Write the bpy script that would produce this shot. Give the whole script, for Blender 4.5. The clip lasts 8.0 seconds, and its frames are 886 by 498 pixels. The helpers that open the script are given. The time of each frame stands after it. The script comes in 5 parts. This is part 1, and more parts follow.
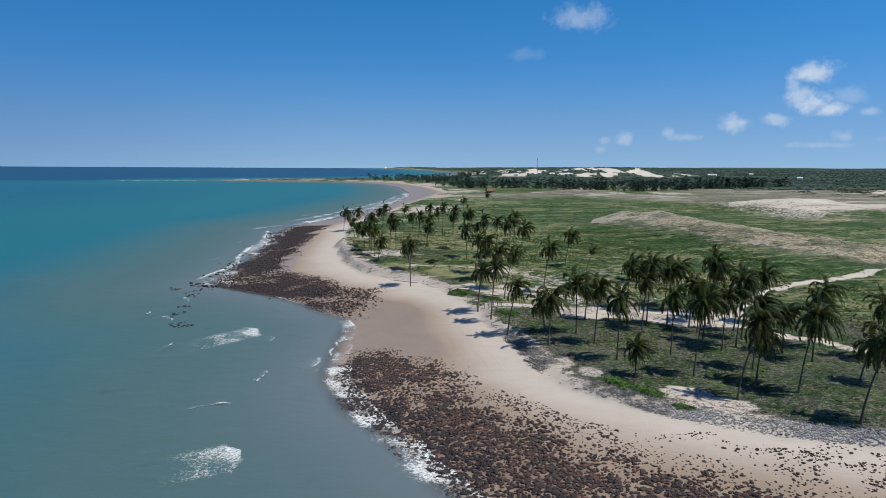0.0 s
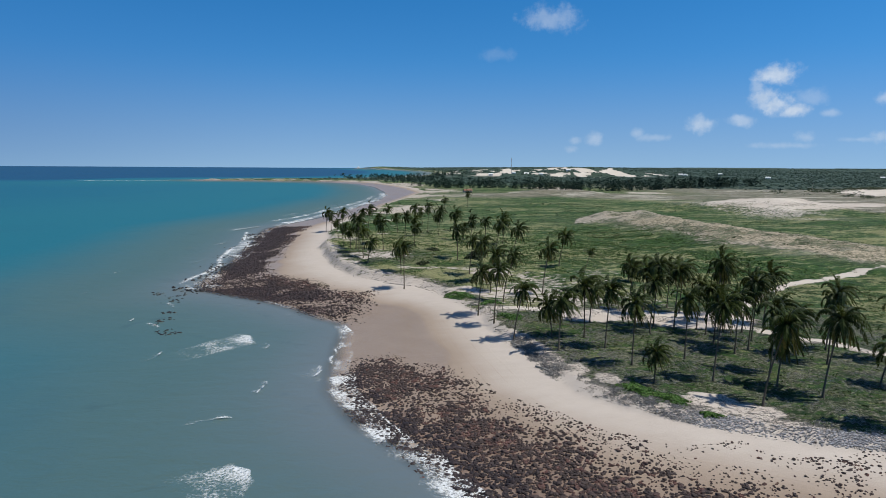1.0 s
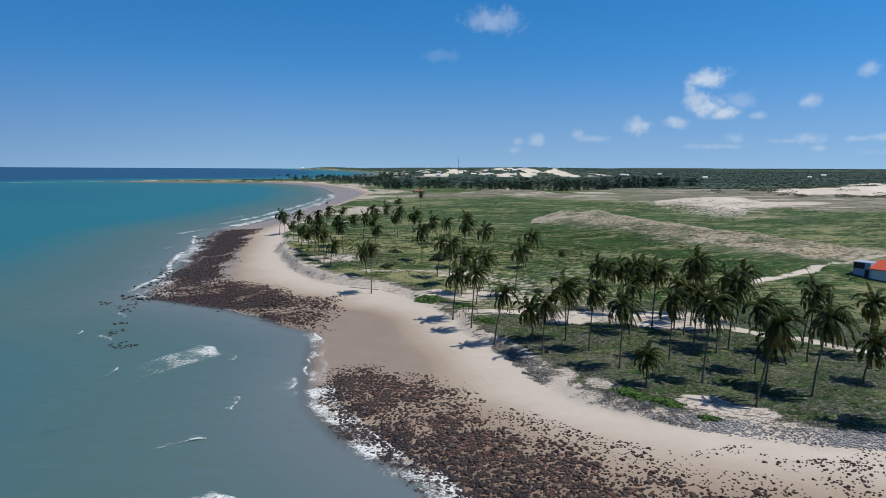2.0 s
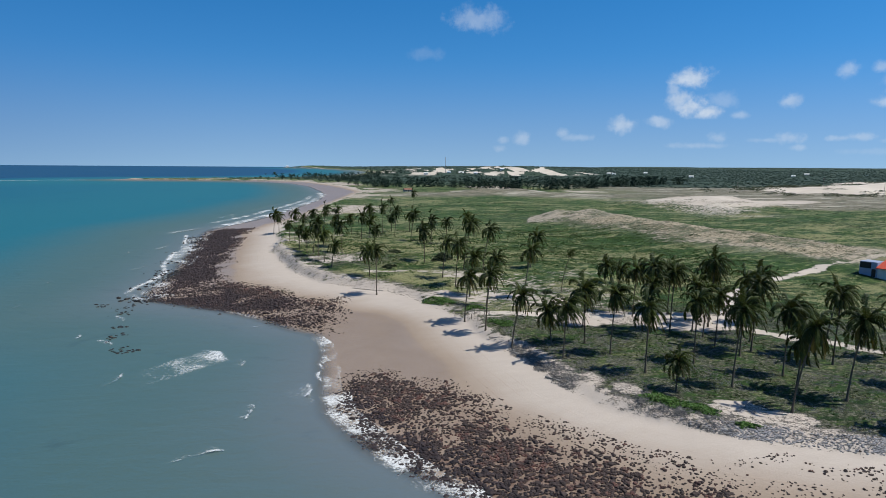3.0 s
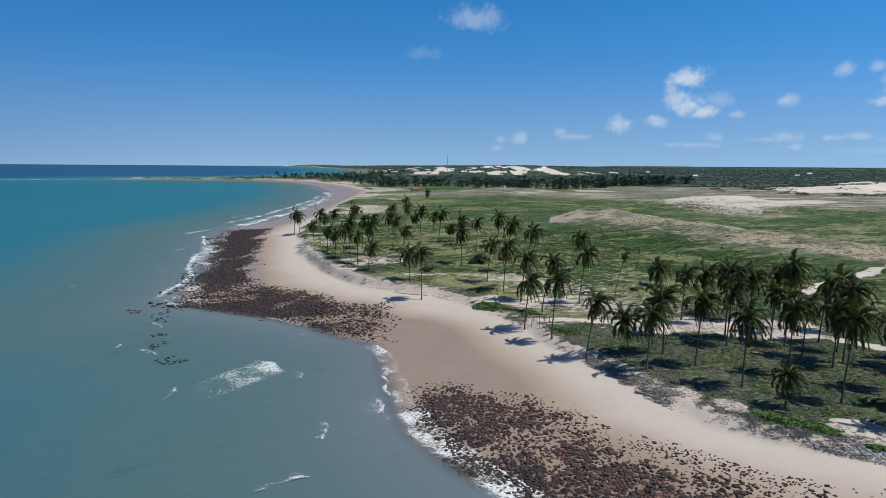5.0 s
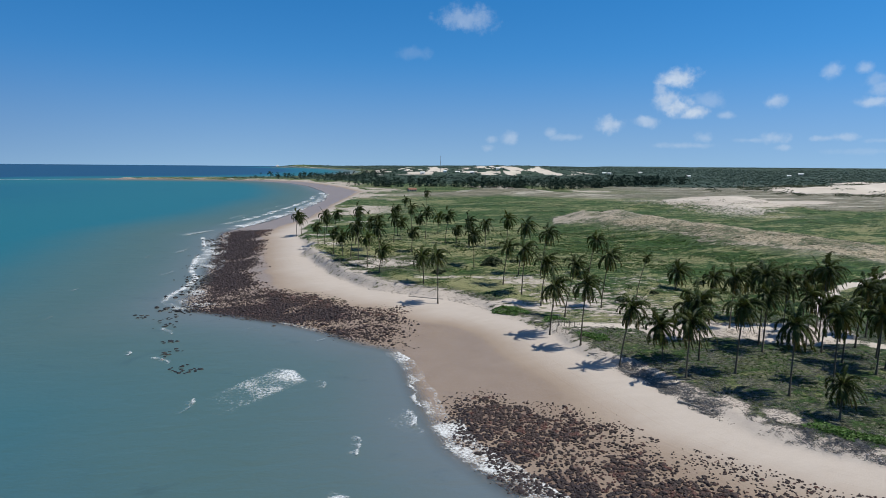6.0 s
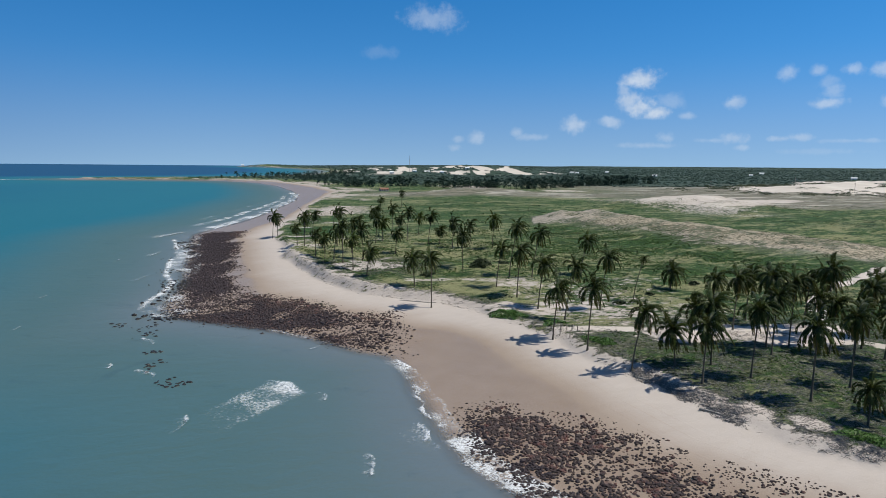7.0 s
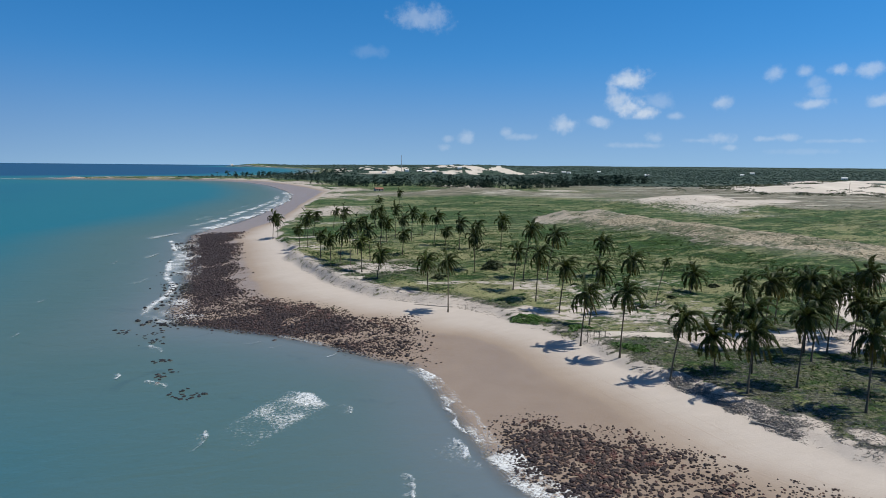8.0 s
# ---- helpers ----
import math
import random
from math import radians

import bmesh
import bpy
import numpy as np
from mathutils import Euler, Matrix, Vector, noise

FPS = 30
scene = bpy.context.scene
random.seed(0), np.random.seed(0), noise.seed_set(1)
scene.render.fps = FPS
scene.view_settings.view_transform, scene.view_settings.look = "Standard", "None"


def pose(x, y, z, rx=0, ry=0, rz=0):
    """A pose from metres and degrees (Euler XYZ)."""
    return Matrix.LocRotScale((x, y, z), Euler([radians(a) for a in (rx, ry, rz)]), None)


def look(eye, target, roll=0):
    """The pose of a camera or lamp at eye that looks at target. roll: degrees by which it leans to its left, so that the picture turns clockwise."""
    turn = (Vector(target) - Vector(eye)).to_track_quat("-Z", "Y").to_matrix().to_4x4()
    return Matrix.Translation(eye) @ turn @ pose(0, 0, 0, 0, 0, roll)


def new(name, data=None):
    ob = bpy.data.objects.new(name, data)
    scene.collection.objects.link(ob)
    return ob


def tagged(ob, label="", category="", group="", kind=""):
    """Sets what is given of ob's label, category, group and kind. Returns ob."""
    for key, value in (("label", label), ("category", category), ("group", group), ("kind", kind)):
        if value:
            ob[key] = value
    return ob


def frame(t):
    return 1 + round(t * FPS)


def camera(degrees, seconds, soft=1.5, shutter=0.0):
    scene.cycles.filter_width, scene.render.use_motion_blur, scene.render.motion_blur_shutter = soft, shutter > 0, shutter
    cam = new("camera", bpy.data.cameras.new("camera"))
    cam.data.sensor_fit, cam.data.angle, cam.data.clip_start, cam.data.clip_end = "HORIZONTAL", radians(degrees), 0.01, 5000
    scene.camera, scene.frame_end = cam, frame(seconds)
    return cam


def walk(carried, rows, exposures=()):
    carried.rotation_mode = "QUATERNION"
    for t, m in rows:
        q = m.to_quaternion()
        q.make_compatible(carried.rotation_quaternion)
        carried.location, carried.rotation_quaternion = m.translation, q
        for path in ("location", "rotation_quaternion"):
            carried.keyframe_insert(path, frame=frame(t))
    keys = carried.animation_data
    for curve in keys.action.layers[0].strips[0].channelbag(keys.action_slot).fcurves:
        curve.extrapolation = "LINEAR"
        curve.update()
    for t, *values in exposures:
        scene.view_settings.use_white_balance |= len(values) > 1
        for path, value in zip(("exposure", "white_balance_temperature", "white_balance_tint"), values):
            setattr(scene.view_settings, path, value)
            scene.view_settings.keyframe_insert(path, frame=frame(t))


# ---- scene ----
cam = camera(69.8, 8.0, 0.62)
METRES, EYE, TILT, LEAN, TURN = 57.1, 35.0, 1.86, -3.34, 0.0
ROWS = [
    (0, 0.0000, 0.0000, 0.0000, -0.51, -9.50, 3.04),
    (0.5, -0.0502, 0.0389, 0.0006, -1.64, -9.56, 2.97),
    (1, -0.1004, 0.0789, 0.0012, -3.01, -9.65, 2.91),
    (1.5, -0.1505, 0.1209, 0.0018, -4.85, -9.76, 2.85),
    (1.7, -0.1693, 0.1371, 0.0020, -6.24, -9.80, 2.82),
    (2, -0.1959, 0.1605, 0.0022, -7.95, -9.85, 2.77),
    (2.3, -0.2214, 0.1829, 0.0024, -8.92, -9.91, 2.73),
    (2.6, -0.2465, 0.2045, 0.0028, -9.23, -9.97, 2.68),
    (2.8, -0.2634, 0.2187, 0.0031, -9.26, -10.00, 2.65),
    (3, -0.2806, 0.2326, 0.0036, -9.27, -10.04, 2.62),
    (3.5, -0.3258, 0.2676, 0.0052, -9.33, -10.07, 2.61),
    (4, -0.3727, 0.3045, 0.0065, -9.33, -10.10, 2.63),
    (4.5, -0.4208, 0.3427, 0.0071, -9.33, -10.11, 2.63),
    (5.3, -0.4963, 0.4093, 0.0080, -9.68, -10.13, 2.56),
    (5.8, -0.5417, 0.4544, 0.0085, -10.06, -10.14, 2.52),
    (6, -0.5594, 0.4730, 0.0086, -10.30, -10.14, 2.50),
    (6.2, -0.5768, 0.4920, 0.0087, -10.90, -10.18, 2.47),
    (6.35, -0.5897, 0.5066, 0.0087, -11.58, -10.22, 2.44),
    (6.5, -0.6025, 0.5216, 0.0087, -12.17, -10.25, 2.42),
    (7, -0.6446, 0.5739, 0.0084, -13.26, -10.30, 2.36),
    (7.5, -0.6844, 0.6263, 0.0081, -13.78, -10.32, 2.32),
    (8, -0.7248, 0.6821, 0.0076, -14.17, -10.37, 2.26),
]
walk(cam, [(t, pose(0, 0, EYE, TILT, LEAN, TURN) @ pose(METRES * x, METRES * y, METRES * z, 90 + pitch, roll, yaw)) for t, x, y, z, yaw, pitch, roll in ROWS])

# ---- light ----
SUN = Vector((4.8, -1.7, 8.5)).normalized()
SKY, SUN_POWER, EXPOSURE = 0.130, 4.5, 0.0
scene.view_settings.exposure = EXPOSURE
lamp = bpy.data.lights.new("sun", "SUN")
lamp.energy, lamp.angle, lamp.color = SUN_POWER, radians(0.53), (1.0, 0.955, 0.875)
sun = new("sun", lamp)
sun.matrix_world = look(SUN * 100, (0, 0, 0))

# Distant fair-weather clouds: azimuth (clockwise from +y), elevation, half width, half height in degrees, weight.
CLOUDS = [(30.1, 7.0, 1.37, 0.78, 0.85), (28.7, 6.1, 0.56, 0.56, 0.5), (29.2, 5.3, 0.98, 1.02, 0.75), (30.1, 4.8, 1.2, 0.74, 0.95), (31.5, 4.3, 1.01, 0.51, 0.9), (32.4, 5.2, 1.0, 0.59, 0.25), (33.7, 4.0, 0.63, 0.27, 0.35), (37.3, 5.0, 0.61, 0.52, 0.5), (41.0, 7.1, 0.65, 0.53, 0.42), (43.0, 7.1, 0.55, 0.4, 0.42), (43.7, 6.3, 0.71, 0.47, 0.28), (45.2, 7.1, 0.69, 0.38, 0.45), (44.1, 5.6, 0.63, 0.55, 0.35), (43.8, 4.7, 1.03, 0.36, 0.55), (47.3, 7.0, 0.81, 0.48, 0.5), (48.1, 4.8, 0.74, 0.41, 0.5), (24.5, 3.4, 0.97, 0.63, 0.6), (27.8, 3.6, 0.85, 0.43, 0.5), (16.1, 2.3, 0.7, 0.45, 0.4), (14.5, 2.1, 0.45, 0.3, 0.3), (14.2, 1.3, 0.5, 0.3, 0.3), (19.6, 2.7, 0.49, 0.35, 0.35), (21.0, 2.3, 1.28, 0.3, 0.3), (31.0, 1.6, 2.15, 0.23, 0.3), (32.3, 2.2, 0.65, 0.42, 0.35), (37.4, 2.2, 0.88, 0.39, 0.4), (35.9, 2.0, 1.34, 0.18, 0.25), (38.0, 1.4, 0.52, 0.22, 0.3), (40.8, 2.1, 0.76, 0.21, 0.4), (42.1, 2.2, 0.83, 0.29, 0.45), (45.8, 1.9, 1.96, 0.16, 0.25), (43.3, 1.1, 2.45, 0.2, 0.15), (12.3, 12.2, 2.14, 0.93, 0.38), (7.6, 9.4, 1.41, 0.47, 0.12)]


def build_world():
    world = bpy.data.worlds.new("sky")
    scene.world = world
    world.use_nodes = True
    nt = world.node_tree
    nt.nodes.clear()
    N, link = nt.nodes.new, nt.links.new

    def math_node(op, a, b=None, c=None, clamp=False):
        n = N("ShaderNodeMath")
        n.operation, n.use_clamp = op, clamp
        for i, v in enumerate((a, b, c)):
            if v is None:
                continue
            if isinstance(v, (int, float)):
                n.inputs[i].default_value = v
            else:
                link(v, n.inputs[i])
        return n.outputs[0]

    coord = N("ShaderNodeTexCoord").outputs["Generated"]
    lift = N("ShaderNodeVectorMath")
    lift.operation = "ADD"
    link(coord, lift.inputs[0])
    lift.inputs[1].default_value = (0, 0, 0.150)
    sky = N("ShaderNodeTexSky")
    sky.sky_type, sky.sun_disc = "NISHITA", False
    sky.sun_elevation = math.asin(SUN.z)
    sky.sun_rotation = math.atan2(SUN.x, SUN.y)
    sky.altitude, sky.air_density, sky.dust_density, sky.ozone_density = 0, 1.0, 0.0, 2.0
    link(lift.outputs[0], sky.inputs[0])

    def puff(scale, detail):
        n = N("ShaderNodeTexNoise")
        n.inputs["Scale"].default_value, n.inputs["Detail"].default_value = scale, detail
        n.inputs["Roughness"].default_value = 0.6
        link(coord, n.inputs["Vector"])
        return n.outputs[0]

    edge = math_node("MULTIPLY_ADD", puff(54, 6), 2.0, -1.0)
    total = None
    for az, el, a, b, w in CLOUDS:
        az, el = radians(az), radians(el)
        right = (math.cos(az), -math.sin(az), 0)
        up = (-math.sin(el) * math.sin(az), -math.sin(el) * math.cos(az), math.cos(el))
        middle = (math.cos(el) * math.sin(az), math.cos(el) * math.cos(az), math.sin(el))
        terms = []
        for axis, size in ((right, a), (up, b)):
            dot = N("ShaderNodeVectorMath")
            dot.operation = "DOT_PRODUCT"
            link(coord, dot.inputs[0])
            dot.inputs[1].default_value = axis
            off = sum(p * q for p, q in zip(axis, middle))
            d = math_node("MULTIPLY_ADD", dot.outputs["Value"], 1 / radians(size), -off / radians(size))
            terms.append(math_node("MULTIPLY", d, d))
        front = N("ShaderNodeVectorMath")
        front.operation = "DOT_PRODUCT"
        link(coord, front.inputs[0])
        front.inputs[1].default_value = middle
        r = math_node("SQRT", math_node("ADD", *terms))
        core = math_node("SUBTRACT", math_node("MULTIPLY_ADD", edge, 1.25, 1.5), r)
        m = N("ShaderNodeMapRange")
        m.interpolation_type = "SMOOTHSTEP"
        link(core, m.inputs[0])
        m.inputs[1].default_value, m.inputs[2].default_value = 0.0, 1.35
        m.inputs[4].default_value = w
        ahead = math_node("GREATER_THAN", front.outputs["Value"], 0.5)
        v = math_node("MULTIPLY", m.outputs[0], ahead)
        total = v if total is None else math_node("MAXIMUM", total, v)
    mix = N("ShaderNodeMix")
    mix.data_type = "RGBA"
    link(math_node("MULTIPLY", total, 0.9), mix.inputs["Factor"])
    deep = N("ShaderNodeHueSaturation")
    link(sky.outputs[0], deep.inputs["Color"])
    split = N("ShaderNodeSeparateXYZ")
    link(coord, split.inputs[0])
    for socket, low, high in (("Saturation", 1.18, 1.43), ("Hue", 0.5045, 0.501), ("Value", 0.85, 1.02)):
        grade = N("ShaderNodeMapRange")
        grade.interpolation_type = "SMOOTHSTEP"
        link(split.outputs["Z"], grade.inputs[0])
        grade.inputs[1].default_value, grade.inputs[2].default_value = -0.02, 0.17
        grade.inputs[3].default_value, grade.inputs[4].default_value = low, high
        link(grade.outputs[0], deep.inputs[socket])
    # the clear sky deepens towards the zenith
    fall = N("ShaderNodeMapRange")
    fall.interpolation_type = "SMOOTHSTEP"
    link(split.outputs["Z"], fall.inputs[0])
    fall.inputs[1].default_value, fall.inputs[2].default_value = 0.25, 0.75
    fall.inputs[3].default_value, fall.inputs[4].default_value = 1.0, 0.36
    zenith = N("ShaderNodeHueSaturation")
    zenith.inputs["Saturation"].default_value = 0.5
    link(fall.outputs[0], zenith.inputs["Value"])
    link(math_node("SUBTRACT", 1.0, fall.outputs[0]), zenith.inputs["Fac"])
    link(deep.outputs[0], zenith.inputs["Color"])
    # low over the sea, away from the sun, the air is clearer and deeper blue
    clear = []
    for axis, values in (("X", (-0.75, -0.05, 0.36, 0.0)), ("Z", (0.0, 0.24, 1.0, 0.25))):
        away = N("ShaderNodeMapRange")
        away.interpolation_type = "SMOOTHSTEP"
        link(split.outputs[axis], away.inputs[0])
        for i, value in enumerate(values):
            away.inputs[i + 1].default_value = value
        clear.append(away.outputs[0])
    blue = N("ShaderNodeMix")
    blue.data_type, blue.blend_type = "RGBA", "MULTIPLY"
    link(math_node("MULTIPLY", *clear), blue.inputs["Factor"])
    link(zenith.outputs[0], blue.inputs["A"])
    blue.inputs["B"].default_value = (0.0, 0.14, 0.34, 1)
    link(blue.outputs["Result"], mix.inputs["A"])
    shade = N("ShaderNodeMix")
    shade.data_type = "RGBA"
    link(puff(60, 5), shade.inputs["Factor"])
    shade.inputs["A"].default_value = (3.0, 3.9, 5.2, 1)
    shade.inputs["B"].default_value = (6.6, 7.0, 7.4, 1)
    link(shade.outputs["Result"], mix.inputs["B"])
    back = N("ShaderNodeBackground")
    back.inputs["Strength"].default_value = SKY
    link(mix.outputs["Result"], back.inputs["Color"])
    link(back.outputs[0], N("ShaderNodeOutputWorld").inputs[0])


build_world()


# ---- materials ----
def material(name):
    m = bpy.data.materials.new(name)
    m.use_nodes = True
    m.node_tree.nodes.clear()
    return m


class Graph:
    """Short calls for node trees."""

    def __init__(self, m):
        self.nt = m.node_tree
        self.geo = None

    def node(self, kind, **inputs):
        n = self.nt.nodes.new(kind)
        for k, v in inputs.items():
            self.put(n.inputs[k.replace("_", " ")], v)
        return n

    def put(self, socket, v):
        if isinstance(v, bpy.types.NodeSocket):
            self.nt.links.new(v, socket)
        else:
            socket.default_value = v

    def math(self, op, a, b=0.0, clamp=False):
        n = self.nt.nodes.new("ShaderNodeMath")
        n.operation, n.use_clamp = op, clamp
        self.put(n.inputs[0], a)
        self.put(n.inputs[1], b)
        return n.outputs[0]

    def mix(self, f, a, b):
        n = self.nt.nodes.new("ShaderNodeMix")
        n.data_type = "RGBA"
        for key, v in (("Factor", f), ("A", a), ("B", b)):
            if isinstance(v, tuple) and len(v) == 3:
                v = (*v, 1)
            self.put(n.inputs[key], v)
        return n.outputs["Result"]

    def place(self, scale=(1, 1, 1)):
        if self.geo is None:
            self.geo = self.nt.nodes.new("ShaderNodeNewGeometry")
        if scale == (1, 1, 1):
            return self.geo.outputs["Position"]
        n = self.nt.nodes.new("ShaderNodeVectorMath")
        n.operation = "MULTIPLY"
        self.put(n.inputs[0], self.geo.outputs["Position"])
        n.inputs[1].default_value = scale
        return n.outputs[0]

    def noise(self, scale, detail=4, rough=0.55, stretch=(1, 1, 1), warp=0.0):
        n = self.node("ShaderNodeTexNoise", Scale=scale, Detail=detail, Roughness=rough, Distortion=warp, Vector=self.place(stretch))
        return n.outputs[0]

    def ramp(self, v, lo, hi, out0=0.0, out1=1.0):
        n = self.nt.nodes.new("ShaderNodeMapRange")
        n.interpolation_type = "SMOOTHSTEP"
        self.put(n.inputs[0], v)
        for i, x in enumerate((lo, hi, out0, out1)):
            n.inputs[i + 1].default_value = x
        return n.outputs[0]

    def attr(self, name):
        n = self.nt.nodes.new("ShaderNodeAttribute")
        n.attribute_name = name
        return n.outputs["Fac"]

    def bump(self, h, strength, distance):
        return self.node("ShaderNodeBump", Height=h, Strength=strength, Distance=distance).outputs[0]

    def surface(self, color, rough=0.8, normal=None, alpha=None, specular=0.3, **more):
        n = self.node("ShaderNodeBsdfPrincipled", Roughness=rough, **more)
        self.put(n.inputs["Base Color"], (*color, 1) if isinstance(color, tuple) and len(color) == 3 else color)
        self.put(n.inputs["Specular IOR Level"], specular)
        if normal is not None:
            self.put(n.inputs["Normal"], normal)
        shader = n.outputs[0]
        if alpha is not None:
            hole = self.node("ShaderNodeBsdfTransparent").outputs[0]
            mixer = self.nt.nodes.new("ShaderNodeMixShader")
            self.put(mixer.inputs[0], alpha)
            self.put(mixer.inputs[1], hole)
            self.put(mixer.inputs[2], shader)
            shader = mixer.outputs[0]
        self.put(self.nt.nodes.new("ShaderNodeOutputMaterial").inputs[0], shader)


def ground_material():
    m = material("ground")
    g = Graph(m)
    sand, wet, dry, wood = g.attr("sand"), g.attr("wet"), g.attr("dry"), g.attr("wood")
    pale, litter, ochre, reef, off, lean = (g.attr(n) for n in ("pale", "litter", "ochre", "reef", "off", "straw"))
    coarse, fine = g.noise(0.022, 4, 0.6, (0.6, 1.2, 1)), g.noise(1.3, 6, 0.7)
    rough, tuft = g.noise(0.13, 9, 0.78, (0.4, 1, 1), 0.6), g.noise(0.6, 7, 0.78, (0.5, 1, 1), 0.4)
    grass = g.mix(g.ramp(tuft, 0.36, 0.64), (0.009, 0.036, 0.006), (0.046, 0.104, 0.017))
    straw = g.mix(fine, (0.14, 0.155, 0.060), (0.36, 0.340, 0.185))
    bare = g.ramp(g.math("ADD", g.math("ADD", rough, g.math("MULTIPLY", lean, 0.065)), g.math("MULTIPLY", coarse, 0.35)), 0.69, 0.745)
    grass = g.mix(g.math("MULTIPLY", bare, g.ramp(litter, 0, 1, 0.85, 0.35)), grass, straw)
    fleck = g.ramp(g.math("ADD", g.math("ADD", tuft, g.math("MULTIPLY", lean, 0.06)), g.math("MULTIPLY", coarse, 0.3)), 0.70, 0.75)
    grass = g.mix(g.math("MULTIPLY", fleck, 0.75), grass, straw)
    # shade of dips between hummocks, put into the grass colour as near-black green
    hollow_shade = g.ramp(g.noise(0.30, 8, 0.78, (0.5, 1, 1), 0.5), 0.46, 0.40, 0, 0.75)
    grass = g.mix(hollow_shade, grass, (0.008, 0.026, 0.006))
    heath = g.mix(g.ramp(g.noise(0.25, 8, 0.8, (0.3, 1, 1)), 0.34, 0.66), (0.050, 0.056, 0.034), (0.25, 0.23, 0.17))
    heath = g.mix(g.ramp(g.noise(0.07, 7, 0.75, (0.22, 1, 1), 0.6), 0.53, 0.60, 0, 0.8), heath, (0.46, 0.43, 0.36))
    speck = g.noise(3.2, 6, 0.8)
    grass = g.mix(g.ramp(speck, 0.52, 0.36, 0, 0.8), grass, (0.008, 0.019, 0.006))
    grass = g.mix(g.ramp(speck, 0.56, 0.70, 0, 0.6), grass, (0.16, 0.17, 0.075))
    grass = g.mix(dry, grass, heath)
    # darker grove grass, with the palms' shade painted in as near-black blotches
    shade_mottle = g.noise(0.85, 7, 0.72)
    grass = g.mix(g.math("MULTIPLY", litter, g.ramp(shade_mottle, 0.55, 0.42, 0, 0.75)), grass, (0.007, 0.018, 0.005))
    leaf_litter = g.mix(g.ramp(g.noise(1.9, 6, 0.78), 0.46, 0.64), (0.026, 0.028, 0.016), (0.28, 0.265, 0.205))
    grass = g.mix(g.math("MULTIPLY", litter, g.ramp(g.noise(0.34, 7, 0.75), 0.44, 0.52, 0, 0.85)), grass, leaf_litter)
    # far woodland floor, its green tinted bluish for distance haze
    grass = g.mix(wood, grass, g.mix(g.noise(0.01, 5, 0.7), (0.018, 0.040, 0.028), (0.050, 0.076, 0.050)))
    sand_dry = g.mix(g.noise(0.5, 6, 0.6, (0.5, 1, 1)), (0.42, 0.366, 0.315), (0.512, 0.460, 0.405))
    sand_dry = g.mix(g.ramp(fine, 0.6, 0.8, 0, 0.35), sand_dry, (0.36, 0.30, 0.25))
    sand_dry = g.mix(pale, sand_dry, (0.62, 0.57, 0.49))
    sand_dry = g.mix(ochre, sand_dry, g.mix(g.ramp(g.noise(0.9, 7, 0.75), 0.42, 0.56), (0.105, 0.098, 0.058), (0.38, 0.325, 0.235)))
    sand_wet = g.mix(g.noise(0.25, 5, 0.6), (0.240, 0.180, 0.130), (0.315, 0.244, 0.184))
    lane = g.node("ShaderNodeCombineXYZ", X=g.math("MULTIPLY", off, 2.2), Y=g.math("MULTIPLY", coarse, 3.0))
    rut = g.node("ShaderNodeTexNoise", Scale=1.0, Detail=3.0, Roughness=0.7, Vector=lane.outputs[0]).outputs[0]
    rut = g.math("MULTIPLY", g.ramp(rut, 0.52, 0.68), g.math("MULTIPLY", g.ramp(off, -16.0, -10.0), g.ramp(off, -1.0, -5.0)))
    sand_dry = g.mix(g.math("MULTIPLY", g.math("MULTIPLY", rut, g.ramp(g.noise(0.08, 3), 0.42, 0.6)), 0.26), sand_dry, (0.40, 0.31, 0.24))
    beach = g.mix(wet, sand_dry, sand_wet)
    gravel = g.mix(g.noise(2.4, 6, 0.75), (0.045, 0.028, 0.024), (0.20, 0.115, 0.085))
    beach = g.mix(g.ramp(g.math("ADD", reef, g.math("MULTIPLY", g.math("SUBTRACT", g.noise(0.8, 6, 0.7), 0.5), 0.9)), 0.4, 0.85), beach, gravel)
    torn = g.ramp(g.math("ADD", sand, g.math("MULTIPLY", g.math("SUBTRACT", g.noise(0.7, 7, 0.7, (0.6, 1, 1)), 0.5), 1.5)), 0.4, 0.6)
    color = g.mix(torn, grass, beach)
    shine = g.ramp(wet, 0.75, 1.0, 0.92, 0.36)
    relief = g.math("ADD", g.math("MULTIPLY", fine, 0.5), g.math("MULTIPLY", g.noise(6, 4, 0.7), 0.25))
    relief = g.math("MULTIPLY", relief, g.ramp(torn, 0, 1, 1.0, 0.22))
    relief = g.math("SUBTRACT", relief, g.math("MULTIPLY", rut, 0.025))
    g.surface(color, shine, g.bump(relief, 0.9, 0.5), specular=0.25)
    return m


